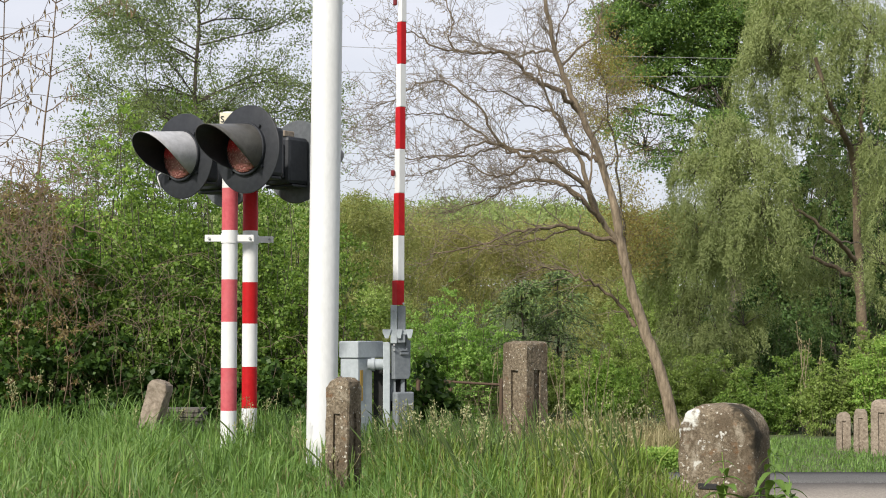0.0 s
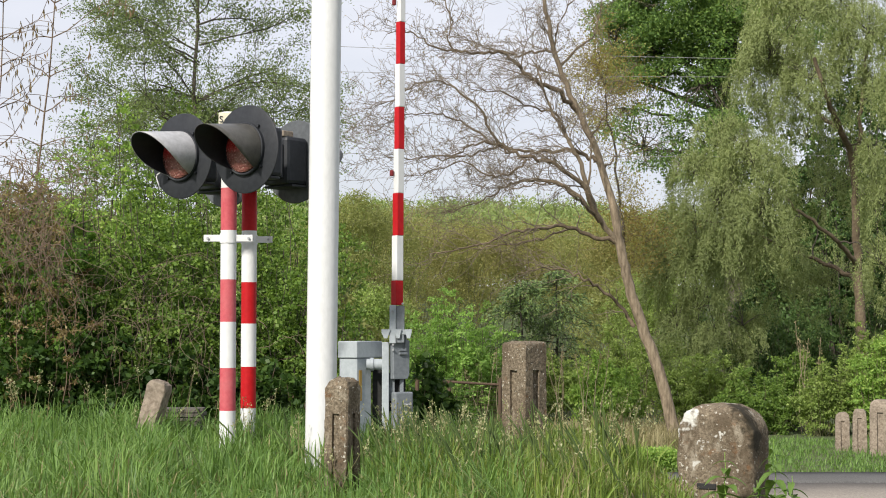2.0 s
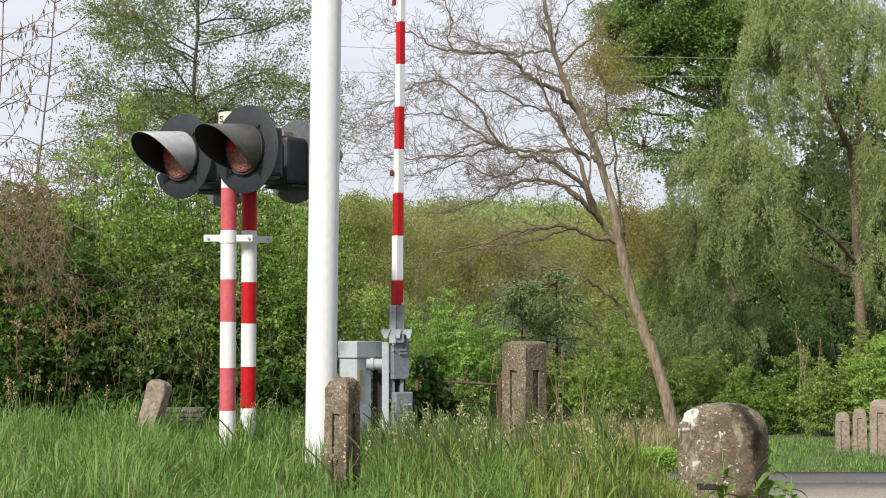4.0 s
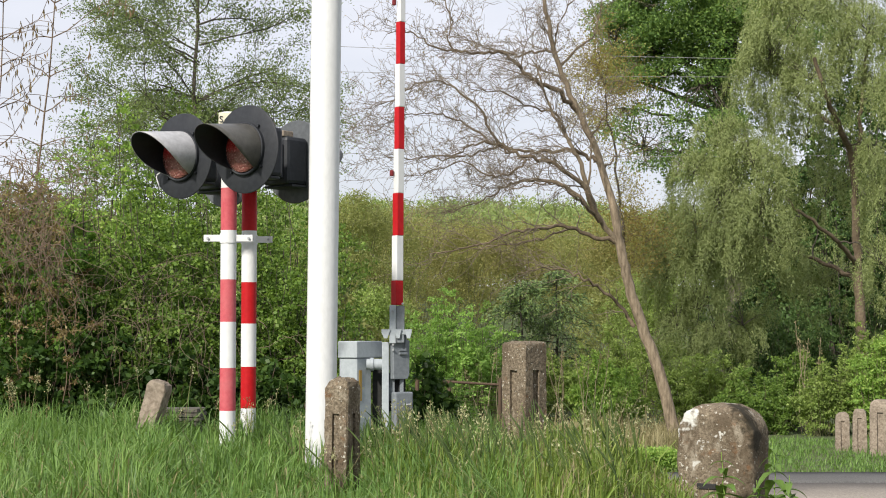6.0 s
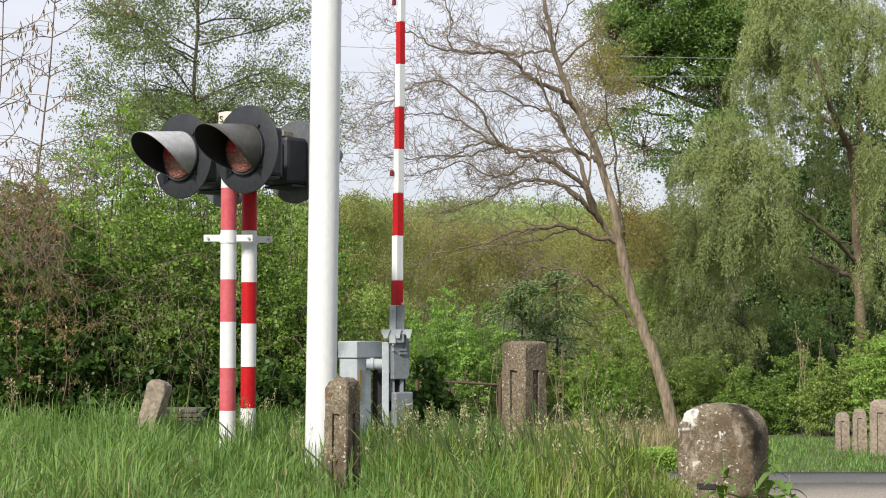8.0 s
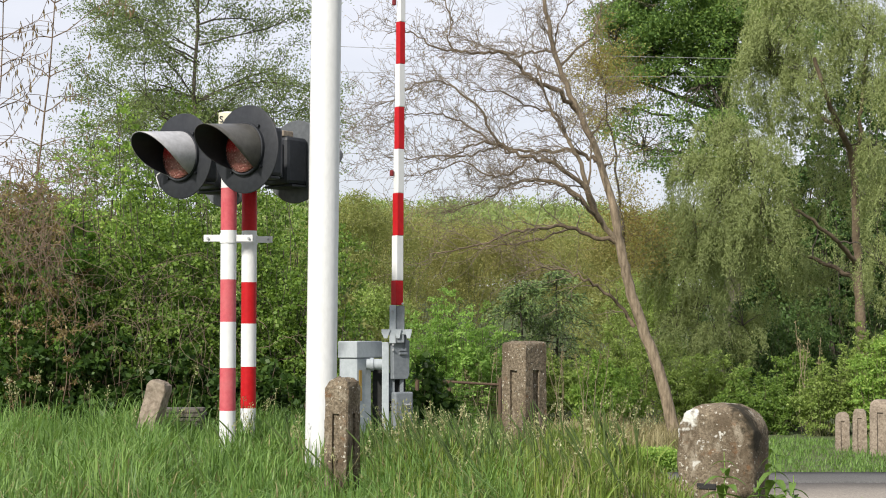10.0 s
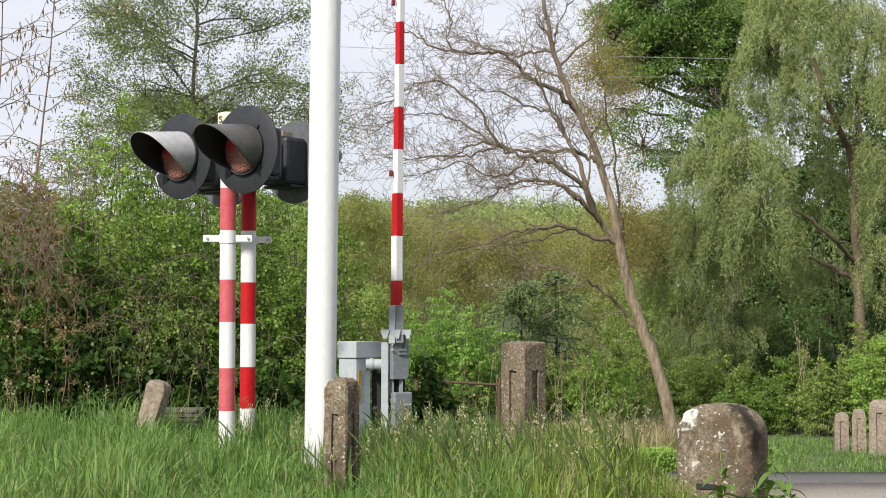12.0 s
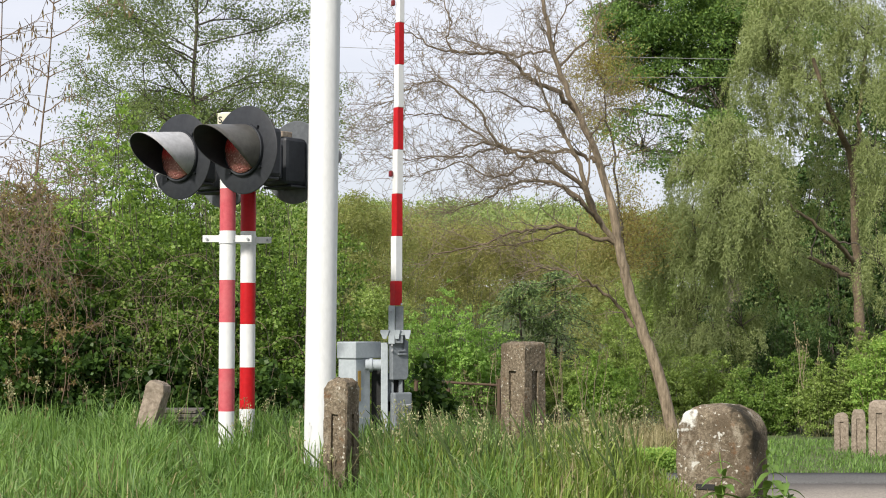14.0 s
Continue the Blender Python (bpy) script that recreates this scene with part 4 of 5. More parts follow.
def catkin_tree():
    rng = np.random.default_rng(17)
    d = 19.0
    e = thing("catkin_tree", pose(-4.916, d, 0), "thin bare sapling with hanging brown catkins", "tree")
    paths, tips = [], []
    for lean, x0, r in ((0.09, 0.0, 0.03), (-0.05, -0.15, 0.026), (0.02, -0.3, 0.02)):
        tr = smooth_path([(x0, 0, 0), (x0 + lean * 2, 0, 2), (x0 + lean * 4.6 + 0.05, 0, 5.2)], r, 0.006, rng, 8, 0.012)
        paths.append(tr)
        for q, rr in tr[7:]:
            for s in range(2):
                sg = rng.choice((-1, 1))
                sprout(paths, rng, q, (sg * 0.9, rng.normal(0, 0.4), 0.55), rng.uniform(0.4, 0.95), 0.008, 1, 1, 0.0, 0.3, 0.6, 1.0, tips, 0.0035)
    tubes("branch_mass", paths, M_TWIG, e, 5)
    P = np.array([t[0] for t in tips])
    P = P[rng.random(len(P)) < 0.45]
    leaves("catkin_mass", rng, P, np.tile((0.05, 0, -1.0), (len(P), 1)) + rng.normal(0, 0.15, (len(P), 3)), 0.09, 0.13, L_BROWN, e)


catkin_tree()


def leaning_tree():
    """The bare leaning tree: a crooked trunk, a second stem and long arching limbs to one side."""
    rng = np.random.default_rng(23)
    d = 26.0
    e = thing("leaning_tree", pose(3.653, d, -0.77), "leaning bare tree with crooked limbs and fine twigs", "tree")
    k = d / 2926

    def q(px, py, dy=0.0):
        return ((px - 1197) * k, dy, (775 - py) * k + 0.08)

    trunk = smooth_path([q(1200, 800), q(1172, 672), q(1127, 545), q(1103, 450), q(1088, 362)], 0.104, 0.068, rng, 8, 0.007)
    tubes("trunk", [trunk], M_BARK_GREY, e, 16)
    limbs = [
        ([q(1090, 375), q(1064, 276, 0.1), q(1031, 199, 0.2), q(1006, 144, 0.2), q(987, 88, 0.2), q(974, 30, 0.1), q(955, -60), q(948, -140)], 0.064, 0.024),
        ([q(1096, 432), q(1056, 378, -0.2), q(1025, 293, -0.4), q(1003, 249, -0.5), q(981, 215, -0.5), q(959, 160, -0.6), q(948, 120, -0.6)], 0.05, 0.011),
        ([q(1028, 192, 0.2), q(987, 157), q(943, 138, -0.2), q(915, 113, -0.3), q(882, 97, -0.4), q(843, 99, -0.4), q(810, 94, -0.4), q(766, 86, -0.5), q(727, 61, -0.5), q(690, 66, -0.5)], 0.045, 0.006),
        ([q(812, 95, -0.4), q(793, 78, -0.4), q(799, 33, -0.3), q(780, -10, -0.3)], 0.02, 0.008),
        ([q(984, 85, 0.2), q(954, 80, 0.3), q(915, 88, 0.3), q(880, 80, 0.4), q(838, 62, 0.4)], 0.024, 0.007),
        ([q(1068, 287, 0.1), q(1042, 271, 0.2), q(1009, 260, 0.3), q(954, 262, 0.4), q(909, 257, 0.4), q(882, 253, 0.4), q(843, 262, 0.5), q(810, 271, 0.5), q(766, 268, 0.5), q(722, 276, 0.5), q(680, 268, 0.5)], 0.036, 0.006),
        ([q(1062, 392, -0.2), q(1031, 337, -0.5), q(987, 301, -0.7), q(943, 287, -0.8), q(904, 279, -0.8), q(871, 260, -0.8), q(835, 268, -0.8), q(790, 290, -0.8), q(740, 282, -0.8)], 0.046, 0.006),
        ([q(1056, 384, -0.2), q(1009, 326, 0.4), q(965, 312, 0.6), q(920, 315, 0.8), q(893, 326, 0.9), q(860, 345, 0.9), q(821, 359, 1.0), q(782, 367, 1.0)], 0.034, 0.007),
        ([q(1050, 380, -0.3), q(1026, 362, -0.6), q(998, 343, -0.8), q(965, 331, -0.9), q(926, 340, -1.0), q(887, 351, -1.0)], 0.026, 0.005),
        ([q(1094, 430), q(1031, 412, -0.2), q(987, 403, -0.4), q(943, 409, -0.5), q(900, 416, -0.5), q(865, 431, -0.5), q(800, 446, -0.5), q(765, 452, -0.5)], 0.038, 0.008),
        ([q(1123, 577), q(1108, 554, -0.1), q(1069, 517, -0.3), q(1034, 497, -0.5), q(1000, 480, -0.5), q(955, 476, -0.5), q(915, 486, -0.5)], 0.036, 0.007),
        ([q(1010, 406, -0.3), q(960, 424, -0.4), q(905, 436, -0.6), q(860, 440, -0.7), q(812, 452, -0.7)], 0.018, 0.005),
        ([q(900, 276, -0.8), q(871, 249, -0.9), q(854, 215, -1.0), q(815, 177, -1.0), q(777, 157, -1.0), q(738, 166, -1.0), q(700, 190, -1.0), q(655, 205, -1.0)], 0.026, 0.005),
        ([q(868, 262, -0.8), q(842, 236, -0.6), q(800, 215, -0.5), q(760, 206, -0.5), q(712, 214, -0.5), q(670, 236, -0.5)], 0.02, 0.005),
        ([q(930, 290, -0.8), q(905, 315, -0.9), q(862, 318, -0.9), q(820, 296, -0.9), q(770, 312, -0.9), q(715, 322, -0.9)], 0.02, 0.005),
        ([q(1003, 249, -0.5), q(985, 205, -0.3), q(940, 190, -0.2), q(890, 165, -0.2), q(845, 160, -0.2), q(800, 132, -0.2)], 0.022, 0.005),
        ([q(996, 112, 0.2), q(1030, 72, 0.4), q(1062, 40, 0.5), q(1075, -20, 0.6)], 0.024, 0.007),
        ([q(984, 80, 0.2), q(1000, 20, 0.3), q(1035, -30, 0.4)], 0.02, 0.007),
        ([q(1050, 240, 0.1), q(1068, 215, 0.2), q(1085, 170, 0.4)], 0.018, 0.005),
        ([q(1072, 300, 0.1), q(1100, 268, 0.3), q(1135, 250, 0.4)], 0.018, 0.005),
        ([q(1040, 330, -0.4), q(1046, 270, -0.4), q(1030, 225, -0.3), q(1036, 180, -0.2)], 0.018, 0.005)]
    paths, tips = [], []
    for j, (pts, r0, r1) in enumerate(limbs):
        lp = smooth_path(pts, r0, r1, rng, 5, 0.01 if r0 > 0.049 else 0.018)
        tubes("limb", [lp], M_BARK_GREY if r0 > 0.049 else M_BARK_LIMB, e, 8)
        low = j in (9, 10, 11)
        first = 14 if j == 0 else 12 if j == 1 else 5
        for i in range(first, len(lp)):
            w = unit(lp[i][0] - lp[i - 1][0])
            for _ in range(2):
                if rng.random() < (0.55 if low else 0.42):
                    up = unit(w * 0.8 + np.array((rng.normal(-0.12, 0.4), rng.normal(0, 0.4), rng.normal(0.1 if low else 0.32, 0.42))))
                    sprout(paths, rng, lp[i][0], up, rng.uniform(0.35, 0.95), max(0.006, lp[i][1] * 0.4), 1 if low or rng.random() < 0.35 else 2, 1, 0.0, 0.45, 0.65, 1.0, tips, 0.0026)
    tagged(tubes("twig_mass", paths, M_BARK_TWIG, e, 3), kind="stuff")
    P = np.array([t[0] for t in tips])
    P = P[rng.random(len(P)) < 0.5]
    leaves("bud_mass", rng, P, rng.normal(0, 1, P.shape) + (0, 0, 0.2), 0.026, 0.3, L_BUD, e, plain=True)


leaning_tree()


def from_view(px, py, d):
    """A place at distance d, given across and up from the tree line's base."""
    return np.array(((px - 784) / 2926 * d, d, 0.96 + (590 - py) / 2926 * d))


def copper_tree():
    """Thin tree in copper-green young leaf behind the leaning one."""
    rng = np.random.default_rng(29)
    d = 31.0
    foot = from_view(1180, 744, d)
    e = thing("young_tree", pose(*foot), "slim tree with sparse copper-green young leaves", "tree")
    q = lambda px, py, dy=0.0: from_view(px, py, d + dy) - foot
    trunk = smooth_path([q(1180, 760), q(1160, 640), q(1124, 530), q(1106, 440), q(1092, 300), q(1072, 170), q(1060, 90)], 0.045, 0.012, rng, 6)
    tubes("trunk", [trunk], M_BARK_DARK, e, 8)
    paths, tips = [], []
    for i in range(16, len(trunk)):
        for s in range(3 if i < 22 or i > 26 else 1):
            w = np.array((rng.normal(0.3 if i < 24 else 0.0, 0.7), rng.normal(0, 0.6), rng.uniform(0.0, 0.6)))
            sprout(paths, rng, trunk[i][0], w, rng.uniform(0.4, 0.85), 0.008, 1, 2, 0.02, 0.3, 0.7, 1.0, tips, 0.003)
    tubes("branch_mass", paths, M_BARK_LIMB, e, 3)
    P = np.array([t[0] for t in tips])
    n = 6
    at = np.repeat(P, n, 0) + rng.normal(0, 0.15, (len(P) * n, 3))
    leaves("crown", rng, at, rng.normal(0, 1, at.shape) + (0, 0, -0.2), 0.05, 0.24, L_COPPER, e, lift=0.5, plain=True)


copper_tree()


def oak():
    """The broad tree behind: level sprays of leaves on spreading limbs, with sky between the lower ones."""
    rng = np.random.default_rng(41)
    d = 44.0
    foot = from_view(1292, 700, d)
    foot[2] = -0.77
    e = thing("oak_tree", pose(*foot), "tall broad tree with dense dark green foliage", "tree")
    q = lambda px, py, dy=0.0: from_view(px, py, d + dy) - foot
    trunk = smooth_path([(0, 0, -0.2), (0.1, 0, 4), (-0.1, 0, 8), (0.2, 0, 13)], 0.34, 0.14, rng, 6)
    C, full = [], []
    # (across, up, half width, half height, clumps)
    for px, py, rx, rz, n in ((1210, 0, 135, 95, 190), (1115, 50, 60, 80, 62), (1200, -110, 150, 80, 70), (1290, 60, 70, 90, 70), (1235, 110, 90, 35, 32),
                              (1130, 135, 60, 40, 30), (1290, 215, 45, 40, 26), (1170, 200, 85, 32, 26), (1110, 235, 45, 30, 16), (1215, 255, 55, 28, 18),
                              (1155, 280, 45, 22, 14), (1255, 152, 32, 24, 12), (1205, 312, 18, 16, 7), (1270, 290, 50, 30, 16), (1400, 20, 110, 120, 70)):
        u = unit(rng.normal(size=(n, 3))) * rng.uniform(0.2, 1.0, (n, 1)) ** 0.5
        for a in u:
            C.append(q(px + a[0] * rx, py + a[2] * rz, a[1] * 2.2))
            full.append(py < 180 or px > 1260)
    C = np.array(C)
    limbs = []
    for px, py, dy in ((1080, 60, -1), (1110, 190, 0.4), (1150, 20, 1), (1180, 120, -0.6), (1140, 262, -0.4), (1060, 130, 0.6), (1210, 250, 0.5), (1200, -60, -1), (1250, 30, 1.2), (1240, 150, -1), (1330, 40, -1), (1400, 0, 0.5)):
        end = q(px, py, dy)
        zs = max(4.5, min(11.5, end[2] - 1.2))
        limbs.append(smooth_path([(0, 0, zs), end * (0.45, 0.45, 0.0) + np.array((0, 0, (zs + end[2]) / 2 + 0.25)) + rng.normal(0, 0.15, 3), end], 0.085, 0.02, rng, 7, 0.05))
    S = np.array([p for lp in limbs for p, _ in lp[3:]])
    paths = list(limbs)
    for c in C:
        s0 = S[np.argmin(((S - c) ** 2).sum(1))]
        paths.append(smooth_path([s0, (s0 + c) / 2 + rng.normal(0, 0.12, 3), c], 0.022, 0.005, rng, 4, 0.02))
    tubes("trunk", [trunk], M_BARK_DARK, e, 10)
    tubes("branch_mass", paths, M_BARK_DARK, e, 4)
    full = np.array(full)
    dense, thin = fill(rng, C[full], 215, 0.5, 0.45), fill(rng, C[~full], 75, 0.55, 0.4)
    at, way = np.concatenate([dense[0], thin[0]]), np.concatenate([dense[1], thin[1]])
    leaves("crown", rng, at, way, 0.098, 0.26, L_OAK, e, lift=0.9, plain=True)


oak()


BILLOWS = []


def willow():
    """Weeping willow: overlapping billows, each a dome of fine strands that spill down its outside."""
    rng = np.random.default_rng(52)
    d = 33.0
    foot = from_view(1522, 744, d)
    e = thing("willow_tree", pose(*foot), "weeping willow with grey-green hanging strands", "tree")
    q = lambda px, py, dy=0.0: from_view(px, py, d + dy) - foot
    k = d / 2926
    trunk = smooth_path([q(1526, 765), q(1524, 600), q(1519, 500), q(1517, 420, -0.2), q(1511, 285, -0.8), q(1490, 225, -1.4), q(1466, 168, -1.9), q(1446, 100, -2.2)], 0.13, 0.035, rng, 6, 0.012)
    tubes("trunk", [trunk], M_BARK_LIMB, e, 10)
    limbs = [smooth_path([q(1512, 290, -0.8), q(1524, 235, -0.9), q(1530, 160, -0.9), q(1545, 60, -0.8)], 0.055, 0.02, rng, 5),
             smooth_path([q(1519, 480), q(1495, 440, -0.5), q(1455, 405, -0.9), q(1400, 360, -1.2), q(1340, 300, -1.4)], 0.06, 0.02, rng, 6),
             smooth_path([q(1519, 500), q(1470, 470, 0.5), q(1400, 440, 0.6), q(1300, 400, 0.2), q(1230, 390, -0.4)], 0.055, 0.018, rng, 6),
             smooth_path([q(1496, 236, -1.3), q(1440, 190, -0.6), q(1380, 130, -0.6), q(1340, 120, -0.6)], 0.045, 0.015, rng, 6)]
    for lp in limbs:
        tubes("limb", [lp], M_BARK_LIMB, e, 8)
    S = np.array([p for lp in limbs + [trunk] for p, _ in lp[2:]])
    # billows: across, up, depth, half width, half height, fullness
    billows = ((1430, 40, -0.8, 95, 95, 1.0), (1372, 110, -1.2, 62, 85, 1.0), (1335, 170, -0.8, 45, 66, 0.9), (1440, 150, -1.6, 52, 66, 0.8), (1545, 70, -1.4, 66, 60, 1.0),
               (1560, 180, -1.7, 50, 70, 0.9), (1400, -70, 0, 120, 80, 1.0), (1510, -60, 0, 100, 90, 1.0), (1545, 275, -1.6, 28, 40, 0.6),
               (1280, 262, -1.4, 55, 60, 1.0), (1228, 318, -1.2, 42, 55, 0.9), (1335, 300, -2.0, 62, 62, 1.0), (1275, 372, -2.0, 70, 66, 1.0), (1195, 405, -1.0, 42, 52, 0.9),
               (1345, 398, -2.1, 66, 66, 1.0), (1215, 470, -1.5, 56, 64, 0.9), (1290, 455, -2.2, 60, 56, 0.9), (1180, 505, -1.0, 36, 60, 0.7), (1395, 440, -1.5, 40, 46, 0.6),
               (1235, 560, -1.4, 46, 56, 0.8), (1262, 600, -1.4, 55, 40, 0.8), (1315, 585, -1.2, 48, 42, 0.7), (1198, 590, -1.2, 40, 44, 0.8), (1565, 380, -1.3, 34, 80, 0.8), (1560, 480, -1.5, 34, 60, 0.8), 
               (1430, 260, 1.3, 85, 80, 0.4), (1462, 360, 1.4, 75, 80, 0.4), (1550, 330, 1.2, 60, 80, 0.4), (1330, 480, 1.2, 110, 80, 0.5), (1480, 500, 1.2, 80, 70, 0.45), (1250, 440, 0.8, 80, 90, 0.5))
    twigs = []
    for px, py, dy, rx, rz, full in billows:
        A, W, U = [], [], []
        c = q(px, py, dy)
        R = np.array((rx * k, 0.5 * (rx + rz) * 0.8 * k, rz * k))
        s0 = S[np.argmin(((S - c) ** 2).sum(1))]
        hub = c + (0, 0, R[2] * 0.2)
        twigs.append(smooth_path([s0, (s0 + hub) / 2 + (0, 0, 0.15), hub], 0.02, 0.008, rng, 5, 0.02))
        for _ in range(14):
            u = unit(rng.normal(size=3) * (1, 1, 0.8) + (0, 0, 0.7))
            twigs.append(smooth_path([hub, hub + u * R * 0.55 + (0, 0, 0.05), hub + u * R * 0.95], 0.008, 0.003, rng, 3, 0.015))
        count = int(full * rx * rz * 0.15)
        # strands leave the dome in tufts, so that the outside is uneven
        tufts = unit(rng.normal(size=(max(12, count // 13), 3)) + (0, 0, 0.35))
        far = rng.uniform(0.7, 1.18, len(tufts))
        for s in range(count):
            j = rng.integers(len(tufts))
            u = unit(tufts[j] + rng.normal(0, 0.13, 3))
            p = c + u * R * (far[j] + rng.normal(0, 0.04))
            ln = rng.uniform(0.18, 0.68) * (0.75 + 0.35 * max(0.0, u[2]))
            n = int(ln / 0.019)
            t = np.linspace(0, 1, n)[:, None]
            out = np.array((u[0], u[1], 0.0)) * 0.22 * (1 - (1 - t) ** 2) * ln
            line = p + out + np.array((rng.normal(0, 0.1), rng.normal(0, 0.1), -1.0)) * ln * t ** 1.25
            line = line + np.concatenate([0.025 * np.sin(t * 8 + s), 0.02 * np.cos(t * 7 + s), 0 * t], 1)
            A.append(line + rng.normal(0, 0.014, line.shape))
            W.append(rng.normal(0, 0.55, (n, 3)) + (u[0] * 0.3, u[1] * 0.3, -0.75))
            U.append(np.tile(u, (n, 1)))
        at, way, face = np.concatenate(A), np.concatenate(W), np.concatenate(U)
        keep = at[:, 2] > 0.3
        ob = leaves("hanging_foliage", rng, at[keep] - hub, way[keep], 0.066, 0.135, L_WILLOW, e, lift=0.4, plain=True, toward=face[keep] * 0.8)
        ob.location = Vector(hub)
        BILLOWS.append((ob, hub))
    tubes("branch_mass", twigs, M_BARK_DARK, e, 4)


willow()


def spruce(x, y, h, seed):
    rng = np.random.default_rng(seed)
    e = thing("spruce_tree", pose(x, y, -0.77), "small spruce with layered drooping boughs", "tree")
    paths = [smooth_path([(0, 0, 0), (0, 0, h * 0.5), (0, 0, h)], 0.06, 0.01, rng, 4)]
    A, W = [], []
    for i in range(52):
        z = h * rng.uniform(0.12, 0.98)
        a = rng.uniform(0, 2 * math.pi)
        ln = (h - z) * 0.55 + 0.35
        end = np.array((math.cos(a) * ln, math.sin(a) * ln, z - ln * 0.3))
        mid = np.array((math.cos(a) * ln * 0.5, math.sin(a) * ln * 0.5, z + ln * 0.02))
        pth = smooth_path([(0, 0, z), mid, end], 0.014, 0.004, rng, 6)
        paths.append(pth)
        for q, _ in pth[2:]:
            A.append(q + rng.normal(0, 0.1, (14, 3)) * (1, 1, 0.4))
            W.append(rng.normal(0, 0.5, (14, 3)) + np.array((math.cos(a), math.sin(a), -0.5)))
    tubes("trunk", paths, M_BARK_DARK, e, 5)
    leaves("needle_mass", rng, np.concatenate(A), np.concatenate(W), 0.11, 0.13, L_SPRUCE, e, lift=1.2, plain=True)


spruce(1.75, 37.0, 2.9, 61)
spruce(2.6, 38.0, 3.2, 62)

# scrub across the meadow, nearest last
for i, (px, d, half, h, m_) in enumerate((
        (560, 46, 2.0, 4.7, L_SCRUB), (615, 44, 1.7, 4.6, L_OLIVE), (668, 48, 1.9, 5.0, L_OLIVE), (725, 52, 2.0, 5.2, L_SALLOW), (775, 56, 2.1, 5.5, L_SALLOW), (830, 53, 2.0, 5.0, L_SALLOW),
        (885, 56, 2.2, 5.0, L_OLIVE), (940, 54, 2.0, 4.9, L_SALLOW), (995, 56, 2.1, 5.2, L_SALLOW), (1050, 52, 2.0, 4.9, L_OLIVE), (1105, 50, 1.9, 4.9, L_SALLOW), (1160, 48, 1.8, 4.8, L_OLIVE),
        (640, 38, 1.3, 2.9, L_SCRUB), (690, 41, 1.2, 2.9, L_OLIVE), (1075, 43, 1.3, 3.3, L_OLIVE), (1150, 40, 1.3, 3.4, L_SCRUB))):
    round_bush("olive-green scrub willow in early leaf" if m_ is L_OLIVE else "leafy mid-green bush beyond the lane" if m_ is L_SCRUB else "brownish-olive sallow bush in bud",
               600 + i, hx(px, d), d, half, h + (0.6 if d > 43.5 else 0), 30, 560, 0.042 + 0.0005 * d, m_, 0.34 if d > 43.5 else 0.0)
for i, (px, d, half, h, m_, lf, n) in enumerate((
        (745, 31, 0.75, 2.3, L_FRESH, 0.055, 160), (800, 30, 0.75, 2.65, L_FRESH, 0.055, 180), (855, 31, 0.7, 2.3, L_FRESH, 0.055, 150),
        (905, 31.5, 0.6, 1.45, L_SCRUB, 0.06, 90), (1000, 33, 0.8, 1.7, L_SCRUB, 0.06, 110), (1062, 29.5, 0.6, 1.5, L_BRIGHT, 0.06, 110), (1100, 31, 0.5, 1.1, L_BRIGHT, 0.055, 80),
        (1130, 34, 1.0, 2.5, L_SCRUB, 0.055, 140), (1215, 30, 0.75, 1.4, L_SCRUB, 0.055, 120), (1265, 29.5, 0.75, 1.5, L_SCRUB, 0.052, 140),
        (1335, 28.5, 0.7, 1.15, L_HEDGE, 0.052, 130), (1400, 29.5, 0.7, 1.65, L_HEDGE, 0.052, 130), (1455, 28, 0.6, 1.35, L_SCRUB, 0.052, 120),
        (1515, 28.5, 0.5, 2.1, L_SCRUB, 0.052, 120), (1565, 27.5, 0.6, 2.0, L_BRIGHT, 0.052, 140), (1620, 28, 0.9, 2.2, L_BRIGHT, 0.052, 120),
        (775, 26, 0.6, 1.1, L_BRAMBLE, 0.06, 80), (1600, 38, 2.0, 5.0, L_THICKET, 0.08, 120), (1440, 38, 1.8, 3.0, L_THICKET, 0.08, 120), (1310, 37, 1.6, 2.8, L_THICKET, 0.08, 120))):
    nm = {L_OLIVE: "olive-green scrub willow in early leaf", L_SALLOW: "brownish-olive sallow bush in bud", L_BRAMBLE: "dark green leafy bush",
          L_BRIGHT: "fresh bright green leafy bush", L_SCRUB: "leafy mid-green bush beyond the lane", L_FRESH: "loose fresh green bush with upright shoots", L_HEDGE: "mid-green bush with leafy shoots by the verge", L_THICKET: "green thicket behind the willow, coloured dark for its shade"}[m_]
    shrub("bush", nm, "bush", 200 + i, hx(px, d), d, half, h, n, 96 if d > 35 else 84, lf * 1.1, m_, 0.28, 0.1 + 0.16 * half, SCRUB, half * 0.7, M_STEM, plain=True, lift=0.6)
# backing for the willow's hollow, its shade painted into the leaves
for i, (px, d, half, h) in enumerate(((1400, 45, 2.2, 8.0), (1500, 44, 2.2, 10.5), (1620, 43, 2.4, 11.0))):
    shrub("thicket_tree", "tall thicket tree behind the willow, coloured dark for its shade", "tree", 280 + i, hx(px, d), d, half, h, 230, 100, 0.14, L_THICKET, 0.36, 0.75, SCRUB, 1.6, M_BARK_DARK, plain=True)
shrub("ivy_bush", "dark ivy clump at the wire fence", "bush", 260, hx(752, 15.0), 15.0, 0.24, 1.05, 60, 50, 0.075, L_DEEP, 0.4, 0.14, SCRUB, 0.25)


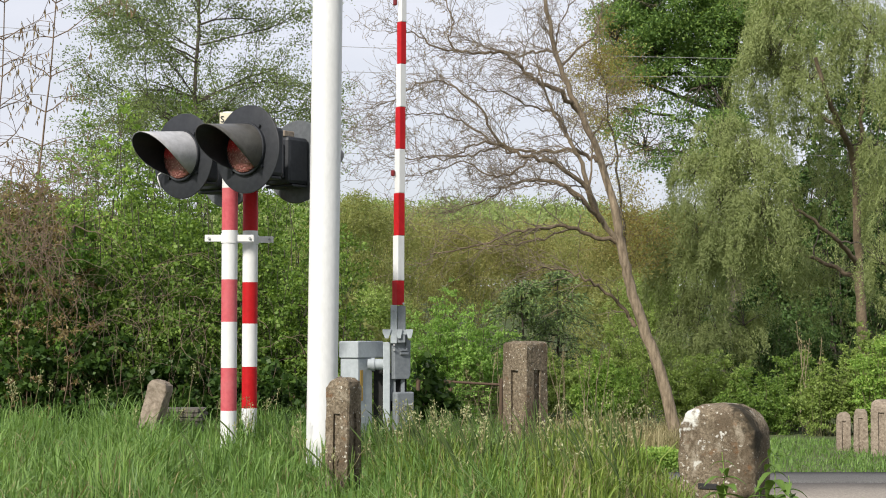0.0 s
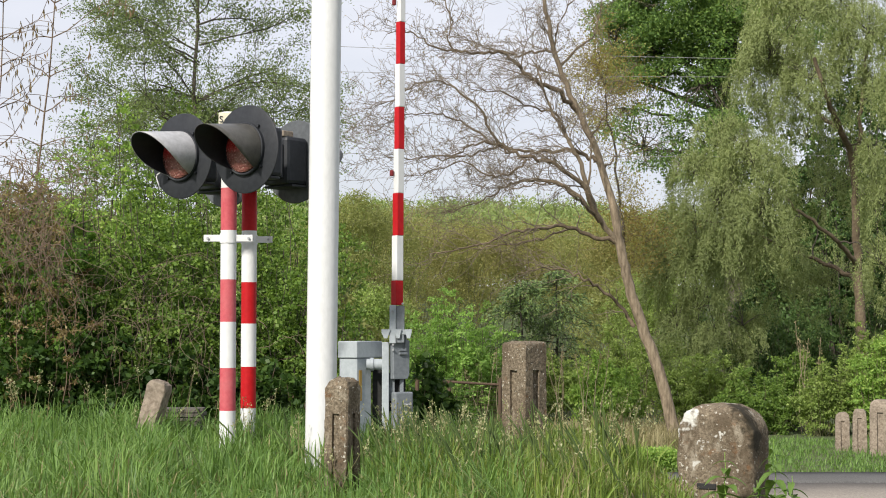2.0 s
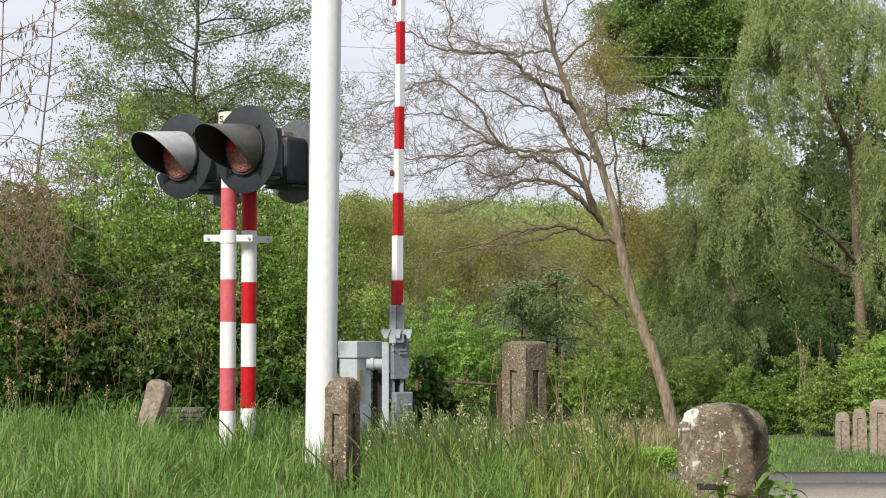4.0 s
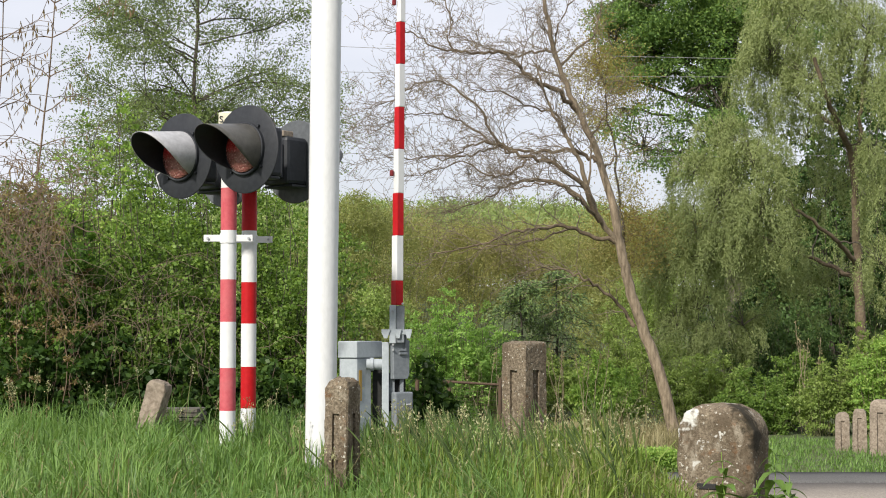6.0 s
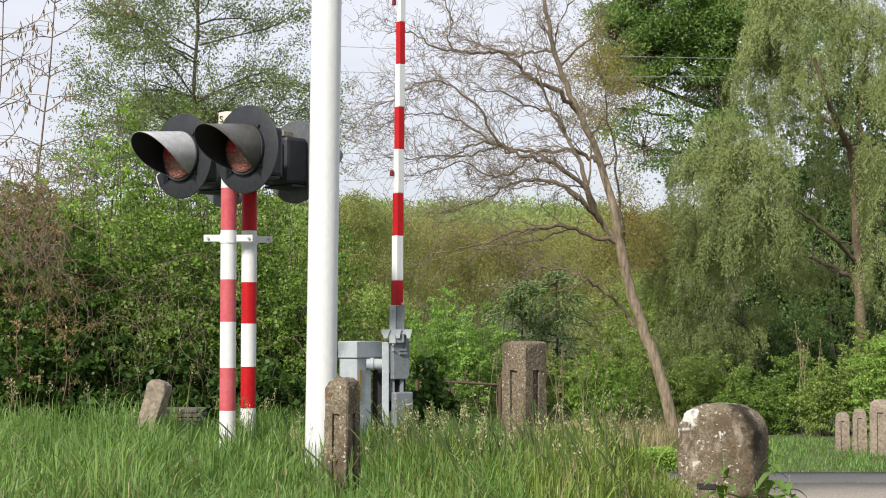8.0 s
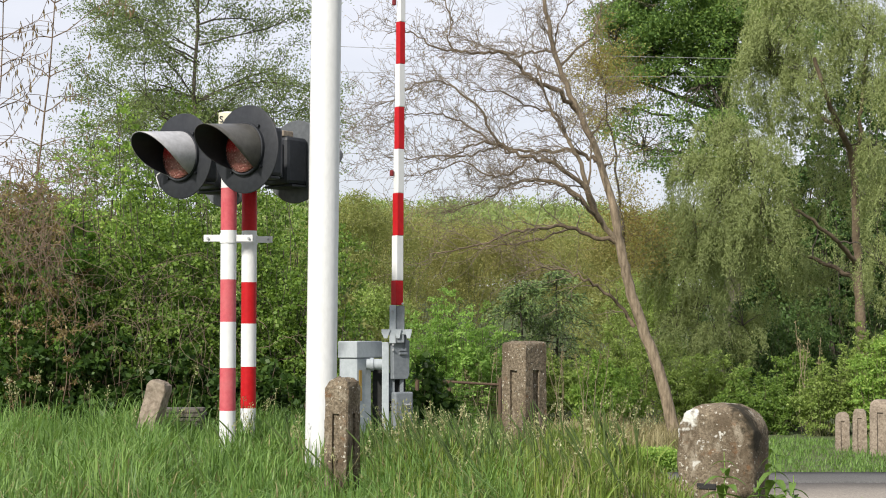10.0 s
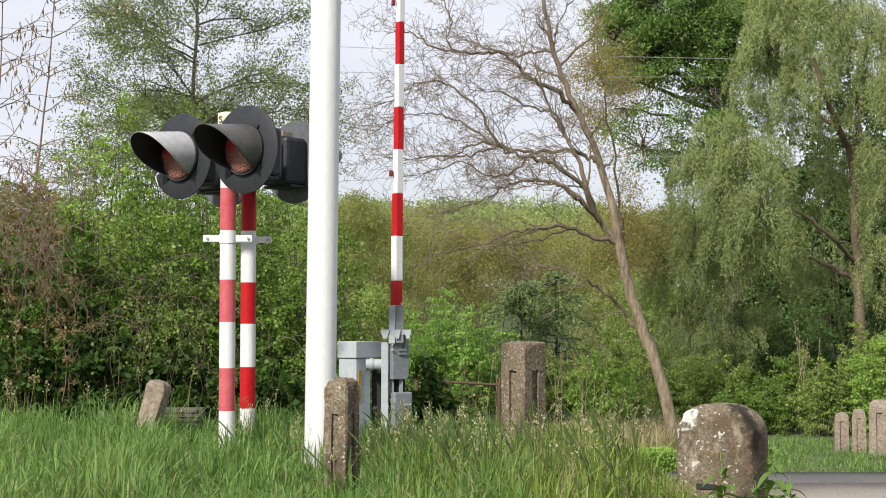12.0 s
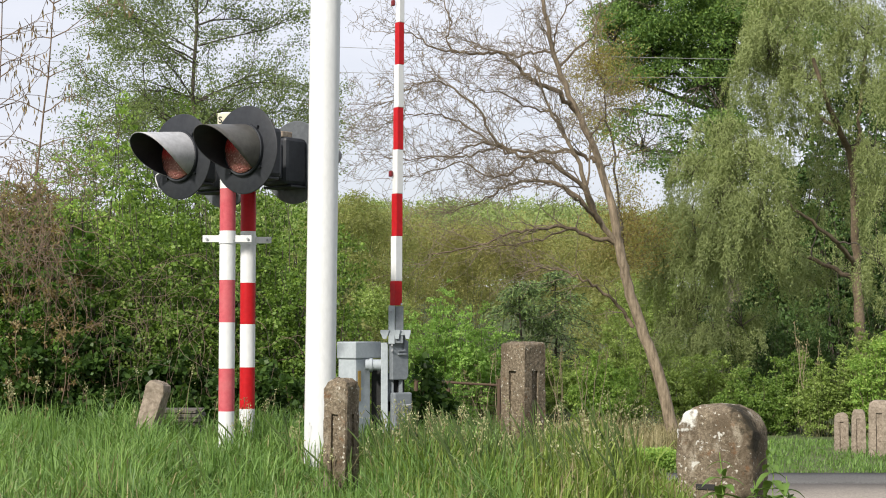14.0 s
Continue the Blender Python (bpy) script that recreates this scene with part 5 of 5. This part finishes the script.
def dry_stalks(seed, px, d, n, h, spread):
    """Last year's straw-brown stalks with thin plumes, standing among the bushes."""
    rng = np.random.default_rng(seed)
    x = hx(px, d)
    e = thing("dry_stalks", pose(x, d, float(ground_z(x, d))), "straw-brown dead stalks standing among green bushes", "dead stalks", SCRUB)
    paths, at = [], []
    for k in range(n):
        p = np.array((rng.normal(0, spread), rng.normal(0, 0.2), -0.05))
        tip = p + (rng.normal(0, 0.16), rng.normal(0, 0.1), h * rng.uniform(0.6, 1.05))
        paths.append(smooth_path([p, (p + tip) / 2 + rng.normal(0, 0.03, 3), tip], 0.008, 0.004, rng, 4, 0.01))
        for s in range(26):
            t = rng.uniform(0.8, 1.0)
            at.append(p + (tip - p) * t + rng.normal(0, 0.025, 3))
    tubes("stalk_mass", paths, M_STRAW, e, 4)
    at = np.array(at)
    leaves("seed_mass", rng, at, rng.normal(0, 0.5, at.shape) + (0, 0, 0.9), 0.05, 0.16, L_DRY, e, plain=True)


dry_stalks(91, 1428, 28.9, 8, 2.05, 0.2)
dry_stalks(93, 1010, 29.0, 10, 1.6, 0.3)
dry_stalks(94, 880, 29.5, 7, 1.5, 0.25)


def box_hedge():
    rng = np.random.default_rng(77)
    d = 20.95
    e = thing("box_hedge", pose(2.54, d, -0.77), "low trimmed green box hedge on the meadow", "hedge")
    n = 9000
    at = rng.uniform(-1, 1, (n, 3)) * (0.39, 0.28, 0.11) + (0, 0, 0.14)
    at += rng.normal(0, 0.02, at.shape)
    leaves("foliage", rng, at, rng.normal(0, 1, (n, 3)) + (0, 0, 0.6), 0.035, 0.4, L_BRIGHT, e)
    paths = [smooth_path([(x, 0, -0.1), (x + 0.03, 0.03, 0.12), (x + rng.normal(0, 0.06), 0, 0.22)], 0.008, 0.004, rng, 3) for x in np.linspace(-0.33, 0.33, 12)]
    tubes("stem_mass", paths, M_TWIG, e, 5)


box_hedge()


def far_woods():
    """Wooded hillside: hundreds of far round crowns, finest on the skyline in the open view."""
    rng = np.random.default_rng(88)
    A, W, S = [], [], []
    for i in range(540):
        y = rng.uniform(80, 230)
        seen = i < 340
        slope = rng.uniform(-0.09, 0.16) if seen else rng.choice((rng.uniform(-0.4, -0.09), rng.uniform(0.16, 0.4)))
        x = slope * y
        r = rng.uniform(1.8, 3.4) * (0.7 + y / 260)
        g = float(ground_z(x, y))
        # the wood stands lower to the east
        top = min(max(0.96 + y * (rng.uniform(0.07, 0.0885) - 0.06 * max(0.0, slope - 0.02)), g + 4.0), g + 15)
        c, k = lobes(rng, 24, (r, r * 0.8, r * 0.95))
        at, face = lobed(rng, c + (x, y, top - r * 1.05), k * 1.15, 27 if seen else 8)
        A.append(at)
        W.append(face)
        S.append(np.full(len(at), (0.1 + y * 0.0011) * (1 if seen else 2.4)))
    at, face = np.concatenate(A), np.concatenate(W)
    ob = leaves("far_woods", rng, at, rng.normal(0, 1, at.shape), np.concatenate(S), 0.34, L_FAR, plain=True, toward=face)
    tagged(ob, "wooded hillside of mixed spring-green trees", "woods", kind="stuff")


far_woods()


def far_conifers():
    """A dark row of distant conifers on the skyline."""
    rng = np.random.default_rng(89)
    A, W = [], []
    for i in range(26):
        y = rng.uniform(255, 275)
        x = (rng.uniform(915, 1040) - 784) / 2926 * y
        top = 0.96 + y * rng.uniform(0.0735, 0.0785)
        n = 420
        t = rng.uniform(0, 1, n) ** 0.6
        a = rng.uniform(0, 2 * math.pi, n)
        A.append(np.stack([x + np.cos(a) * t * 1.7, y + np.sin(a) * t * 1.7, top - t * 7], 1))
        W.append(np.stack([np.cos(a), np.sin(a), -0.5 + 0 * a], 1))
    ob = leaves("far_conifers", rng, np.concatenate(A), np.concatenate(W), 0.75, 0.25, L_CONIFER, lift=0.8, plain=True)
    tagged(ob, "row of dark distant conifers on the hill", "woods", kind="stuff")


far_conifers()


# ------------------------------------------------------------------ overhead wires
def overhead_wire(za, zb, y):
    e = thing("overhead_wire", pose(0, y, 0), "thin sagging overhead line against the sky", "wire", "overhead lines")
    pts = [((x, 0, za + (zb - za) * (x + 14) / 28 + 0.0016 * x * x), 0.006) for x in np.linspace(-40, 40, 60)]
    tubes("strand", [pts], M_WIRE, e, 5)


for py0, py1 in ((44, 130), (106, 152), (258, 290)):
    overhead_wire(0.96 + (590 - py0) * 36 / 2926, 0.96 + (590 - py1) * 36 / 2926, 36.0)


# ------------------------------------------------------------------ grass
def blades(rng, x, y, h, w, lean):
    """Bent, tapering blades; each has five points."""
    n = len(x)
    z = ground_z(x, y)
    a = rng.uniform(0, 2 * np.pi, n)
    out = np.stack([np.cos(a), np.sin(a), np.zeros(n)], 1)
    side = np.stack([-np.sin(a + rng.normal(0, 0.6, n)), np.cos(a), np.zeros(n)], 1)
    base = np.stack([x, y, z - 0.02], 1)
    up = np.array((0, 0, 1.0))
    h, w, lean = h[:, None], w[:, None], lean[:, None]
    m1 = base + up * h * 0.5 + out * h * lean * 0.22
    m2 = base + up * h * 0.82 + out * h * lean * 0.6
    tip = base + up * h * (1.0 - 0.25 * lean) + out * h * lean * 1.1
    V = np.stack([base - side * w, base + side * w, m1 + side * w * 0.9, m1 - side * w * 0.9, m2 + side * w * 0.55, m2 - side * w * 0.55, tip], 1)
    k = np.arange(n)[:, None] * 7
    F = np.concatenate([k + (0, 1, 2), k + (0, 2, 3), k + (3, 2, 4), k + (3, 4, 5), k + (5, 4, 6)], 1).reshape(-1, 3)
    return V.reshape(-1, 3), F


def grass_field(name, seed, n, x0, x1, y0, y1, h0, h1, material, label, lean=0.7):
    rng = np.random.default_rng(seed)
    x, y = rng.uniform(x0, x1, n), rng.uniform(y0, y1, n)
    keep = np.abs(x) < y * 0.3 + 0.3
    # the slope beside the stone is worn almost bare
    keep &= ~((x > 0.15 * y) & (y < 16.8) & (rng.random(n) < 0.7))
    x, y = x[keep], y[keep]
    n = len(x)
    tuft = 0.75 + 0.35 * np.sin(x * 5.1 + 1.7 * np.sin(y * 3.3)) * np.cos(y * 4.3 + x)
    h = (h0 + (h1 - h0) * rng.random(n) ** 1.6) * tuft * np.where((x > 0.15 * y) & (y < 16.8), 0.45, np.where((x > 0.098 * y) & (y < 16.8), 0.5, 1.0))
    # trampled round the white pole and the masts
    h = h * (1 - 0.6 * np.exp(-((x + 0.066 * y) / (0.028 * y)) ** 4) * (y < 11.7)) * (1 - 0.35 * np.exp(-((x + 0.125 * y) / (0.04 * y)) ** 4) * (y < 12.4))
    V, F = blades(rng, x, y, h, rng.uniform(0.002, 0.0058, n) * (0.6 + np.minimum(y, 14) / 18), np.abs(rng.normal(0, lean, n)).clip(0, 1.3))
    return tagged(raw_mesh(name, V, F, material), label, "grass", kind="stuff")


grass_field("grass", 301, 60000, -4.2, 0.4, 7.6, 14.6, 0.12, 0.46, L_GRASS, "fresh bright green knee-high grass")
grass_field("grass", 302, 32000, -0.3, 4.2, 7.6, 15.5, 0.13, 0.4, L_GRASS_DARK, "rank darker grass with brown stalks")
grass_field("grass", 303, 14000, -5.5, 9.0, 14.6, 16.8, 0.1, 0.3, L_GRASS, "short green grass on the slope")
grass_field("grass", 304, 24000, 2.0, 9.5, 20.45, 27.0, 0.05, 0.17, L_GRASS, "bright green grass verge beyond the lane")
grass_field("grass", 305, 9000, 0.2, 4.6, 23.5, 29.0, 0.2, 0.5, L_DRY, "pale dry grass on the meadow")

grass_field("grass", 306, 5500, -3.4, 1.6, 7.6, 12.5, 0.12, 0.4, L_DRY, "straw-coloured dead blades among green grass", 0.8)

TUFTS = []


def tall_tuft(seed, x, y, n, h, material, seeds, foxtails=0):
    """A tuft of tall grass that sways about its foot."""
    rng = np.random.default_rng(seed)
    z = float(ground_z(x, y))
    e = thing("grass_tuft", pose(x, y, z), "tall green grass tuft with pale seed heads" if seeds else "tall tuft of long bent green grass", "grass", "tall grass tufts")
    bx, by = rng.normal(0, 0.09, n), rng.normal(0, 0.07, n)
    hh = rng.uniform(0.55, 1.0, n) * h
    V, F = blades(rng, bx + x, by + y, hh, rng.uniform(0.003, 0.006, n), np.abs(rng.normal(0.3, 0.4, n)).clip(0, 1.2))
    raw_mesh("blade_mass", V - (x, y, z), F, material, e)
    if seeds:
        paths, at = [], []
        for k in range(seeds):
            p = np.array((rng.normal(0, 0.1), rng.normal(0, 0.07), 0.0))
            tip = p + (rng.normal(0.02, 0.09), rng.normal(0, 0.05), h * rng.uniform(1.0, 1.35))
            paths.append(smooth_path([p, (p + tip) / 2 + (0, 0, 0.03), tip], 0.0022, 0.0014, rng, 4, 0.002))
            for s in range(22):
                t = rng.uniform(0.78, 1.0)
                at.append(p + (tip - p) * t + rng.normal(0, 0.010 + 0.03 * (1 - t), 3))
        tubes("stalk_mass", paths, L_DRY, e, 4)
        at = np.array(at)
        leaves("seed_mass", rng, at, rng.normal(0, 0.6, at.shape) + (0, 0, 0.8), 0.018, 0.25, L_SEED, e)
    if foxtails:
        paths = []
        for k in range(foxtails):
            p = np.array((rng.normal(0, 0.12), rng.normal(0, 0.07), 0.0))
            ln = h * rng.uniform(0.95, 1.3)
            bend = rng.normal(-0.1, 0.07)
            pts = [p + (bend * t * t, 0, ln * t) for t in np.linspace(0, 1, 11)]
            paths.append([(q, r) for q, r in zip(pts, (0.0018, 0.0018, 0.0017, 0.0016, 0.0016, 0.0045, 0.006, 0.0064, 0.0062, 0.0052, 0.0015))])
        ob = tubes("foxtail_mass", paths, L_FOX, e, 5)
        ob["kind"] = "stuff"
    TUFTS.append((e, x, y, z))


trng = np.random.default_rng(9)
for i in range(40):
    y = trng.uniform(8.6, 12.6)
    x = trng.choice((trng.uniform(-0.27, -0.1), trng.uniform(-0.03, 0.11))) * y
    tall_tuft(400 + i, x, y, 70, trng.uniform(0.3, 0.44), L_GRASS if x < -0.6 else L_GRASS_DARK, 0 if x < -0.7 else int(trng.integers(0, 7)), int(trng.integers(3, 9)) if x > -0.6 else int(trng.integers(0, 2)))
for i, (x, y) in enumerate(((-0.93, 11.3), (-0.8, 11.36), (-1.62, 11.95), (-1.5, 12.35), (-1.4, 12.5), (-0.56, 9.76), (-0.66, 9.7), (0.56, 12.68), (0.7, 12.66), (-2.4, 13.0))):
    tall_tuft(480 + i, x, y, 24, trng.uniform(0.26, 0.4), L_GRASS, 2, 1)
for i in range(26):
    y = trng.uniform(12.9, 14.6)
    tall_tuft(450 + i, trng.uniform(-0.27, -0.075) * y, y, 46, trng.uniform(0.34, 0.58), L_GRASS, int(trng.integers(0, 3)), 0)


def weed(seed, px, top, d, n):
    """A broad-leaved weed with leaves in pairs up its stem."""
    rng = np.random.default_rng(seed)
    x = hx(px, d)
    z = float(ground_z(x, d))
    e = thing("nettle_weed", pose(x, d, z), "green nettle-like weed with toothed paired leaves", "weed", "weeds by the stone")
    h = top - z
    stem = smooth_path([(0, 0, 0), (0.01, 0, h * 0.5), (0.0, 0, h)], 0.005, 0.002, rng, 5, 0.003)
    tubes("stem", [stem], L_BRIGHT, e, 5)
    for k in range(n):
        t = 0.3 + 0.68 * k / n
        for side in (0, 180):
            a = radians(k * 90 + side + rng.uniform(-25, 25))
            ln = (0.17 * (1.15 - t) + 0.03) * rng.uniform(0.8, 1.15)
            rise, sag = rng.uniform(0.1, 0.5), rng.uniform(0.5, 1.1)
            bm = bmesh.new()
            rows = []
            for i in range(9):
                u = i / 8
                wd = ln * 0.24 * math.sin(math.pi * (0.06 + 0.94 * u) ** 0.75) ** 0.9 * (1.0 if i % 2 else 0.88) + 0.0006
                zz = ln * (rise * u - sag * u * u)
                rows.append([bm.verts.new((ln * u, yy, zz + up)) for yy, up in ((-wd, 0.12 * wd), (0, -0.12 * wd), (wd, 0.12 * wd))])
            for p, q in zip(rows, rows[1:]):
                for i in range(2):
                    bm.faces.new((p[i], q[i], q[i + 1], p[i + 1]))
            part("leaf", bm, L_WEED, e).matrix_basis = pose(0, 0, h * t, 0, 0, math.degrees(a))
    TUFTS.append((e, x, d, z))


weed(501, 1365, 0.36, 9.4, 8)
weed(502, 1395, 0.165, 9.3, 6)
weed(503, 1276, 0.282, 9.5, 5)
weed(504, 1335, 0.139, 9.3, 4)


# ------------------------------------------------------------------ what the wind moves
def motions():
    for i, (e, x, y, z) in enumerate(TUFTS):
        rng = np.random.default_rng(900 + i)
        ph, amp = rng.uniform(0, 6.28, 3), rng.uniform(1.2, 3.2)
        rows = []
        for s in range(36):
            t = s * 0.4
            gust = 0.6 + 0.4 * math.sin(0.5 * t + x)
            ry = amp * gust * math.sin(2.3 * t + x * 1.3 + ph[0] * 0.4) + 0.8 * math.sin(4.1 * t + ph[1])
            rx = 0.5 * amp * math.sin(1.9 * t + ph[2])
            rows.append((min(t, 14.0), pose(x, y, z, rx, ry, 0)))
        walk(e, rows)
    # the willow's hanging curtains stir in the same breeze
    for i, (ob, hub) in enumerate(BILLOWS):
        rng = np.random.default_rng(1200 + i)
        ph, amp = rng.uniform(0, 6.28, 3), rng.uniform(0.3, 0.8)
        rows = []
        for s in range(29):
            t = s * 0.5
            gust = 0.6 + 0.4 * math.sin(0.5 * t + hub[0])
            rows.append((t, pose(*hub, 0.6 * amp * math.sin(1.5 * t + ph[0]), amp * gust * math.sin(1.8 * t + ph[1]), 0.3 * amp * math.sin(1.1 * t + ph[2]))))
        walk(ob, rows)


motions()
